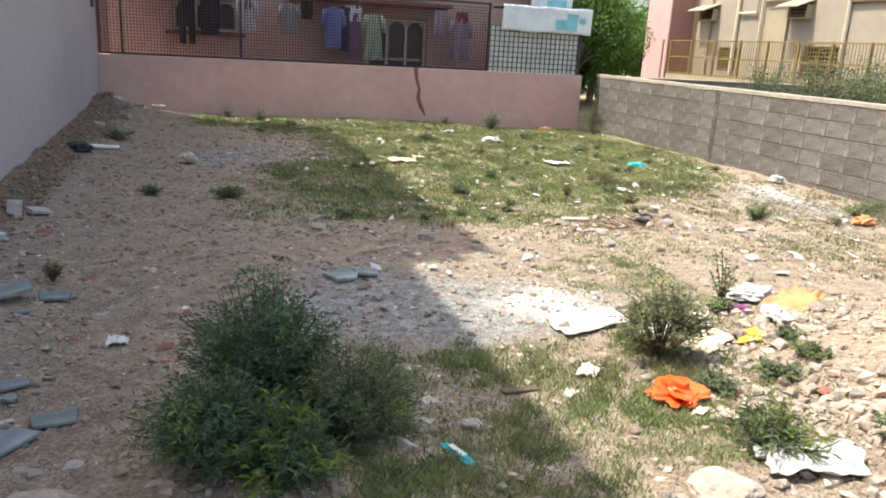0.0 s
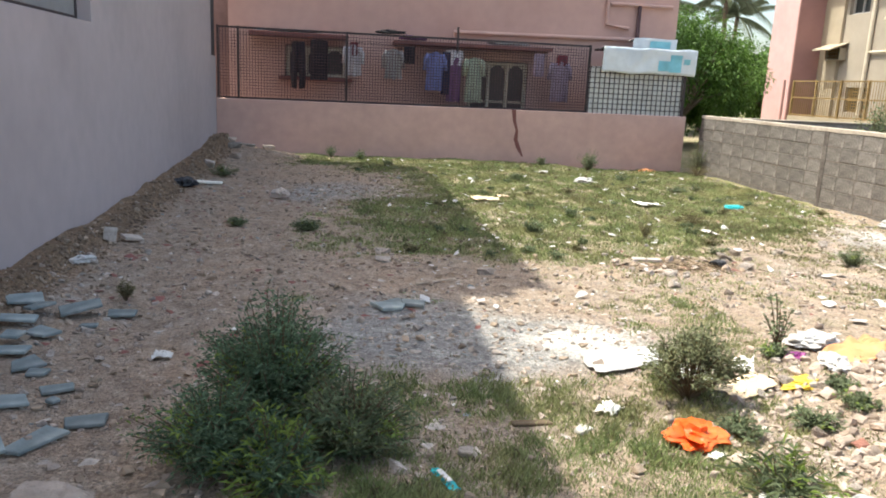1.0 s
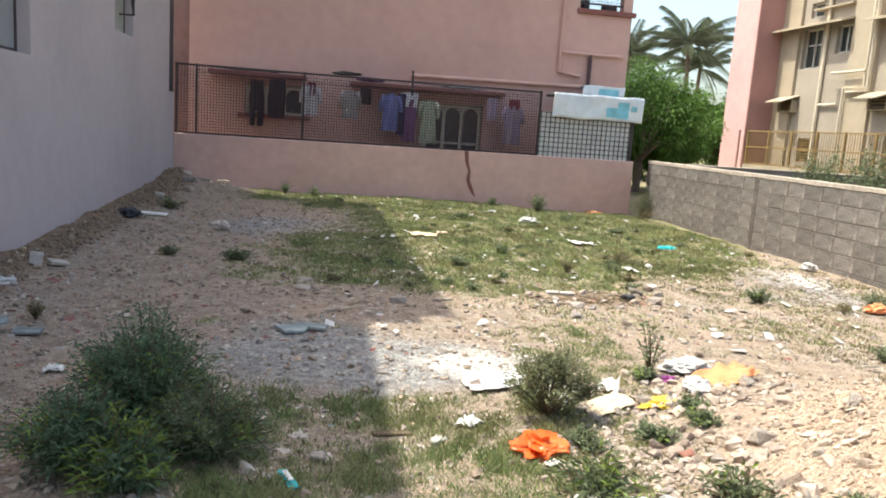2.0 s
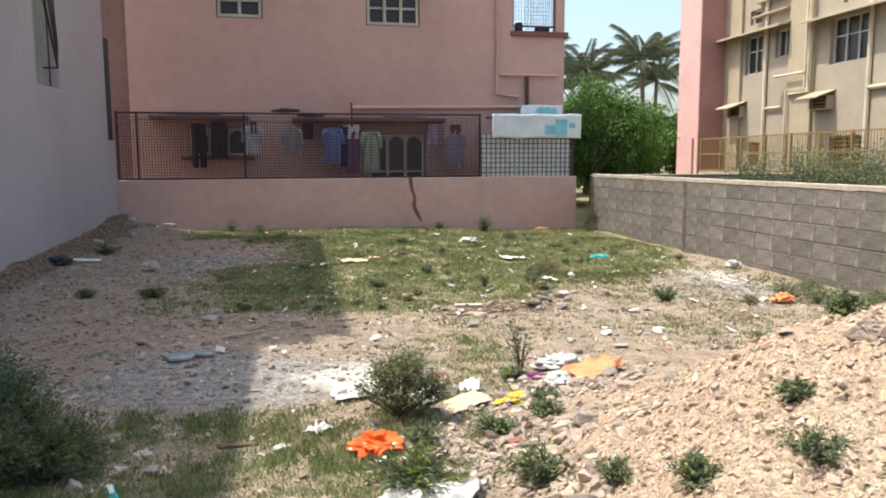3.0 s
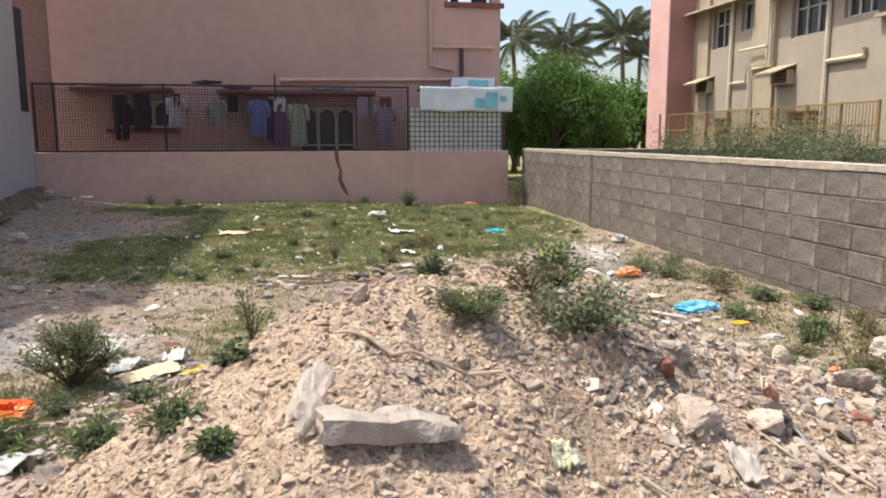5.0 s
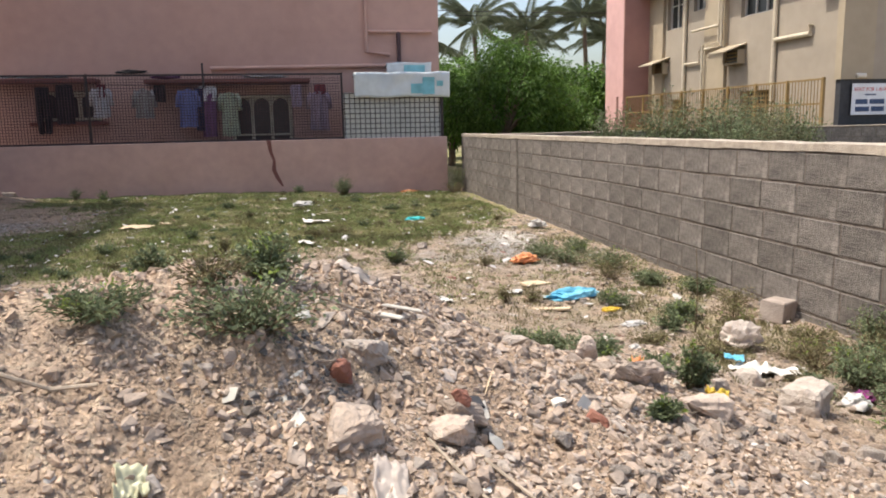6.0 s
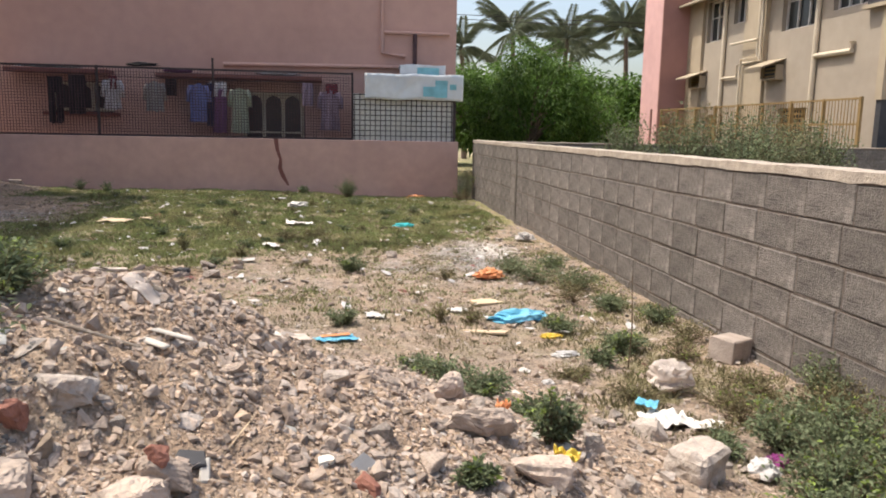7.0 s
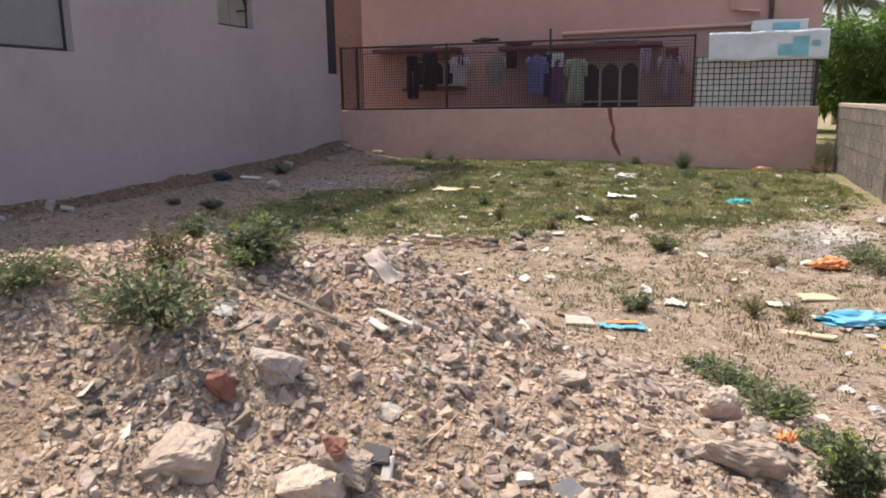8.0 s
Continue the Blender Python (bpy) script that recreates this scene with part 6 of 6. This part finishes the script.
WEEDS = ((4.41, 1.57, 0.14, 0.36, 2), (4.88, 2.08, 0.22, 0.32, 1), (4.84, 1.63, 0.25, 0.56, 1), (4.70, 1.85, 0.2, 0.3, 3), (4.43, 2.38, 0.17, 0.2, 1), (6.06, 7.10, 0.28, 0.36, 1), (3.64, 1.65, 0.11, 0.13, 1), (3.50, 1.37, 0.13, 0.22, 2), (3.22, 1.58, 0.12, 0.2, 2),
         (3.64, 1.16, 0.07, 0.09, 1), (3.13, 1.98, 0.13, 0.16, 2), (3.25, 1.60, 0.10, 0.12, 2), (7.84, 4.36, 0.2, 0.36, 1), (7.95, 4.5, 0.18, 0.3, 1), (7.61, 5.0, 0.18, 0.32, 1), (7.9, 6.9, 0.36, 0.8, 1), (8.2, 6.4, 0.3, 0.6, 1), (8.0, 5.9, 0.28, 0.6, 3), (7.75, 7.3, 0.25, 0.5, 1),
         (8.22, 5.6, 0.2, 0.35, 1), (5.95, 5.05, 0.2, 0.3, 1), (6.71, 5.2, 0.24, 0.26, 3), (6.95, 5.25, 0.22, 0.26, 3), (6.50, 3.55, 0.16, 0.36, 1), (6.62, 3.15, 0.2, 0.34, 1), (6.75, 2.72, 0.14, 0.24, 1), (6.36, 3.75, 0.12, 0.3, 1), (6.78, 2.33, 0.27, 0.18, 1), (6.34, 1.84, 0.11, 0.14, 1),
         (6.72, 2.3, 0.3, 0.14, 1), (6.98, 6.9, 0.16, 0.3, 3), (8.28, 3.02, 0.34, 0.6, 3), (8.1, 2.5, 0.4, 0.55, 1), (8.45, 2.6, 0.42, 0.5, 3), (8.2, 2.1, 0.45, 0.5, 1), (8.6, 3.3, 0.42, 0.4, 1), (8.0, 1.85, 0.4, 0.5, 1), (8.45, 1.8, 0.5, 0.5, 1),
         (7.95, 3.0, 0.28, 0.45, 3), (8.35, 2.35, 0.4, 0.5, 1), (8.15, 2.75, 0.32, 0.5, 1), (7.85, 2.15, 0.34, 0.5, 1), (8.3, 1.95, 0.45, 0.55, 1), (8.6, 2.2, 0.5, 0.5, 1), (7.75, 1.9, 0.3, 0.4, 1), (8.5, 2.95, 0.4, 0.45, 3), (8.05, 2.3, 0.35, 0.5, 1), (7.7, 2.75, 0.16, 0.3, 3), (8.3, 3.5, 0.22, 0.35, 3), (7.6, 4.05, 0.16, 0.3, 1),
         (7.95, 2.68, 0.36, 0.42, 1), (7.92, 2.22, 0.34, 0.45, 1), (7.72, 2.02, 0.26, 0.36, 1), (8.2, 2.5, 0.44, 0.5, 1), (7.62, 2.62, 0.14, 0.22, 1), (7.55, 3.4, 0.14, 0.4, 3), (7.9, 3.75, 0.16, 0.45, 3), (8.2, 4.2, 0.2, 0.4, 3), (8.0, 3.3, 0.2, 0.5, 3), (8.45, 4.6, 0.22, 0.4, 3), (7.3, 3.8, 0.1, 0.35, 3), (8.5, 5.2, 0.2, 0.4, 1), (8.3, 7.6, 0.22, 0.4, 1),
         (3.02, 3.30, 0.14, 0.3, 1), (3.35, 3.42, 0.12, 0.25, 1), (2.6, 3.25, 0.14, 0.25, 1), (3.45, 3.7, 0.1, 0.2, 1), (3.42, 4.3, 0.12, 0.2, 1), (4.22, 8.2, 0.28, 0.18, 3), (6.13, 15.75, 0.62, 0.55, 1), (6.2, 15.9, 0.5, 0.4, 1), (5.2, 16.2, 0.25, 0.3, 1), (8.82, 16.1, 1.0, 0.5, 1), (8.55, 15.5, 0.4, 0.6, 3),
         (1.2, 15.9, 0.3, 0.3, 1), (0.6, 16.2, 0.35, 0.3, 1), (6.8, 12.8, 0.16, 0.4, 1), (5.3, 9.2, 0.22, 0.3, 3), (3.7, 9.4, 0.22, 0.22, 1), (2.9, 8.3, 0.2, 0.3, 1), (5.6, 9.8, 0.2, 0.5, 3), (-0.85, 5.6, 0.22, 0.14, 3), (-1.1, 12.5, 0.25, 0.5, 1), (-0.4, 8.4, 0.14, 0.25, 1), (0.35, 8.2, 0.18, 0.35, 1), (3.9, 13.2, 0.2, 0.35, 1), (6.3, 14.2, 0.25, 0.4, 1))
for k, (x, y, h, w, sort) in enumerate(WEEDS):
    big = w > 0.3
    shrub("weed", ("leafy green weed growing on the rubble", "blue green feathery weed on the sandy heap", "dry olive weed with thin stems")[sort - 1], "weed", x, y, h * 0.86, w, 40 if big else 24, 30 if sort != 3 else 18,
          0.036 if sort == 1 else 0.032, 0.013 if sort == 1 else 0.008, 50 + k, ("weed_leaf", "weed_leaf", "dry_leaf")[sort - 1], 0.08, 0.6, 0.25 if sort != 3 else 0.4, stem_r=0.003, group="weeds", low=0.6)
rng = random.Random(77)
for k, (x, y, s) in enumerate(spots_by(64, 0.4, 8.4, 5.6, 16.2, lambda x, y: zones(x, y)[0], (0.1, 0.3), 78)):
    sort = rng.random() < 0.35
    shrub("weed", "low dry brown weed clump in the grass" if sort else "low dark green weed clump in the grass", "weed", x, y, s * 0.62, s, 14, 12, 0.05, 0.016, 300 + k, "dry_leaf" if sort else "weed_leaf", 0, 0.6, 0.15, stem_r=0.003, group="weeds in the grass", low=0.6)
twig = thing("sapling", "single bare upright stem", "sapling", (7.74, 3.98, height(7.74, 3.98) - 0.02))
part("stem", tube([(0, 0, 0), (0.01, 0, 0.3), (-0.005, 0.01, 0.62)], 0.006, 6, taper=0.4), M["stem"], twig)
for k, (x, y, h, w) in enumerate(((11.5, 13.6, 1.85, 1.5), (12.5, 13.2, 2.1, 1.8), (13.6, 13.0, 2.15, 1.9), (14.6, 13.5, 2.05, 1.9), (15.7, 13.8, 1.95, 1.6), (13.2, 12.2, 1.95, 1.7))):
    shrub("bush", "overgrown dusty weeds behind the block wall", "bush", x, y, h + 0.12, w, 150, 70, 0.075, 0.034, 150 + k, "olive_leaf" if k == 3 else "weed_leaf", 0.0, 0.6, 0.25, z=-0.1, stem_r=0.008, group="weeds behind the wall")
for k, (dx, h) in enumerate(((0, 2.0), (0.35, 1.9), (1.7, 1.9))):
    shrub("weed", "tall reddish weed stalk behind the block wall", "weed", 12.9 + dx, 13.2, h + 0.25, 0.4, 7, 12, 0.10, 0.03, 170 + k, "dry_leaf", 0, 0.95, 0.5, z=-0.1, stem_r=0.008, group="weeds behind the wall")


def broad_tree(label, x, y, trunk_h, crown, seed, count, leaf_size):
    """A round headed tree: trunk, limbs and a crown of many leaf clumps with gaps."""
    rng = random.Random(seed)
    ob = thing("tree", label, "tree", (x, y, -0.15))
    cx, cy, cz = crown
    part("trunk", tube([(0, 0, 0), (0.05, 0, trunk_h * 0.6), (0, 0.05, trunk_h)], 0.16, 10, taper=0.7), M["bark"], ob)
    limbs, leaves = bmesh.new(), Leaves()
    clumps = []
    for k in range(70):
        v = Vector((rng.gauss(0, 1), rng.gauss(0, 1), rng.gauss(0, 1))).normalized() * rng.uniform(0.55, 1.0)
        if v.z < -0.75:
            v.z = -0.75
        c = Vector((v.x * cx, v.y * cy, trunk_h + cz * (v.z + 0.55)))
        clumps.append((c, rng.uniform(0.35, 0.7)))
        if k % 4 == 0:
            tube([(0, 0, trunk_h * 0.7), Vector((0, 0, trunk_h)).lerp(c, 0.5), c], 0.06, 5, limbs, 0.2)
    for c, r in clumps:
        for _ in range(count // 70):
            d = Vector((rng.gauss(0, 1), rng.gauss(0, 1), rng.gauss(0, 1))).normalized()
            p = c + d * r * rng.random() ** 0.4
            leaves.add(p, d + Vector((rng.uniform(-1, 1), rng.uniform(-1, 1), rng.uniform(-0.8, 0.3))), (rng.uniform(-1, 1), rng.uniform(-1, 1), 1), leaf_size * rng.uniform(0.7, 1.3), leaf_size * 0.42, 0.35)
    part("branchwork", limbs, M["bark"], ob)
    leaves.link("crown", M["tree_leaf"], ob)


broad_tree("dense round headed green tree behind the yard", 12.4, 24.5, 1.5, (2.2, 2.0, 1.75), 1, 21000, 0.13)
broad_tree("dense green tree beside the pink house", 14.15, 26.2, 1.4, (1.75, 1.8, 1.65), 2, 19600, 0.13)
broad_tree("green tree in the gap between the houses", 11.2, 27.5, 1.6, (1.9, 1.9, 1.6), 3, 9800, 0.18)
for k, (x, y) in enumerate(((16, 34), (19, 36), (13.5, 33), (22, 35), (10.5, 34))):
    broad_tree("dark leafy tree in the distance", x, y, 1.6, (2.6, 2.0, 1.9), 10 + k, 5600, 0.3)


def palm(label, x, y, trunk_h, seed, size=2.6):
    """A coconut palm: leaning trunk and drooping fronds with separate leaflets."""
    rng = random.Random(seed)
    ob = thing("palm_tree", label, "palm tree", (x, y, -0.2), "palms")
    lean = Vector((rng.uniform(-0.5, 0.5), 0, 0))
    top = Vector((lean.x, 0, trunk_h))
    part("trunk", tube([(0, 0, 0), (lean.x * 0.3, 0, trunk_h * 0.5), top], 0.17, 10, taper=0.65), M["bark"], ob)
    for k in range(20):
        a = 2.4 * k
        rise = rng.uniform(-0.25, 1.45)
        ribs, leaf = bmesh.new(), Leaves()
        pts = []
        for i in range(9):
            t = i / 8
            r = size * t * math.cos(rise * (1 - t * 0.3))
            z = size * (math.sin(rise) * t - (0.42 - 0.12 * rise) * t * t)
            pts.append(top + Vector((r * math.cos(a), r * math.sin(a), z)))
        tube(pts, 0.03, 4, ribs, 0.3)
        frond = part("frond", ribs, M["palm_leaf"], ob)
        side = Vector((-math.sin(a), math.cos(a), 0))
        for i in range(18):
            t = 0.12 + 0.88 * i / 17
            j = min(7, int(t * 8))
            p = pts[j].lerp(pts[j + 1], t * 8 - j)
            along = (pts[j + 1] - pts[j]).normalized()
            for s in (-1, 1):
                leaf.add(p, along * 0.9 + side * s * 0.6 + Vector((0, 0, -0.3)), (0, 0, 1), size * 0.27 * (1.1 - 0.45 * t), 0.02, 0.42)
        leaf.link("foliage", M["palm_leaf"], frond)


for z0, z1 in ((7.0, 6.93), (7.22, 7.12)):
    line = thing("power_cable", "thin dark overhead power cable in the distance", "cable", (4, 37, 0), "overhead cables")
    part("wire", tube([(28 * i / 8, 0.03 * i, z0 + (z1 - z0) * i / 8 - 0.5 * (i / 8) * (1 - i / 8)) for i in range(9)], 0.016, 5), M["dark_iron"], line)
palm("tall grey green coconut palm in the distance", 15.7, 40, 6.9, 1)
palm("tall grey green coconut palm in the distance", 18.3, 41, 6.8, 2, 2.3)
palm("tall grey green coconut palm in the distance", 22.0, 40, 7.3, 3, 2.9)
palm("tall grey green coconut palm in the distance", 13.2, 42, 6.2, 4, 2.4)
palm("tall grey green coconut palm in the distance", 24.6, 44, 6.6, 5)
palm("tall grey green coconut palm in the distance", 20.3, 46, 6.6, 6, 2.4)


# ---- grass ----
def grass_field(label, count, x0, x1, y0, y1, tall, wide, seed, power=1.0, material="grass", blades=6):
    rng, V, F = random.Random(seed), [], []
    n = 0
    while n < count:
        x, y = rng.uniform(x0, x1), rng.uniform(y0, y1)
        if rng.random() > zones(x, y)[0] ** power:
            n += 0.08
            continue
        n += 1
        z = height(x, y)
        lush = (0.6 + 0.8 * abs(noise.noise((x * 1.7, y * 1.7, 60)))) * (0.45 + 0.55 * zones(x, y)[0])
        for _ in range(blades):
            a, h = rng.uniform(0, 6.283), tall * lush * rng.uniform(0.4, 1.2)
            bx, by = x + rng.gauss(0, 0.025), y + rng.gauss(0, 0.025)
            lx, ly = math.cos(a) * h * rng.uniform(0.2, 0.9), math.sin(a) * h * rng.uniform(0.2, 0.9)
            wx, wy = -math.sin(a) * wide, math.cos(a) * wide
            k = len(V)
            V += [(bx - wx, by - wy, z - 0.005), (bx + wx, by + wy, z - 0.005), (bx + lx * 0.4 + wx * 0.7, by + ly * 0.4 + wy * 0.7, z + h * 0.65), (bx + lx, by + ly, z + h)]
            F += [(k, k + 1, k + 2), (k, k + 2, k + 3)]
    ob = raw("grass", V, F, M[material])
    return tagged(ob, label, "grass", kind="stuff")


grass_field("short sunburnt grass over the plot", 36000, -0.8, 8.7, 5.4, 16.5, 0.055, 0.0045, 1)
grass_field("short thin grass near the heap", 9000, 0.2, 3.6, 1.6, 5.6, 0.065, 0.0025, 2)
grass_field("dry straw coloured grass tufts", 5200, -0.8, 8.5, 2.0, 16.5, 0.07, 0.004, 3, 0.6, "dry_leaf")

grass_field("thin dry grass along the block wall", 3600, 5.2, 8.8, 2.2, 9.5, 0.065, 0.003, 4, 0.35, "dry_leaf")

# ---- the blocks of the boundary wall, one by one ----
rng = random.Random(8)
for c in range(6):
    x = -0.223 * (c % 2) + 0.18 * (1 - c % 2) - (BL if c % 2 == 0 else 0.0) + 0.008
    while x < W_LEN - 0.2:
        first = x < 0
        me = half_meshes[rng.randrange(3)] if first else block_meshes[rng.randrange(8)]
        ob = new("brick", me)
        ob.parent = block_wall
        ob.matrix_basis = pose(max(x, 0.002) if not first else x + BL - 0.218, rng.uniform(-0.004, 0.001), c * CH + BASE + rng.uniform(-0.003, 0.003), rng.uniform(-0.3, 0.3), rng.uniform(-0.3, 0.3), rng.uniform(-0.2, 0.2))
        x += BL + rng.uniform(-0.005, 0.005)
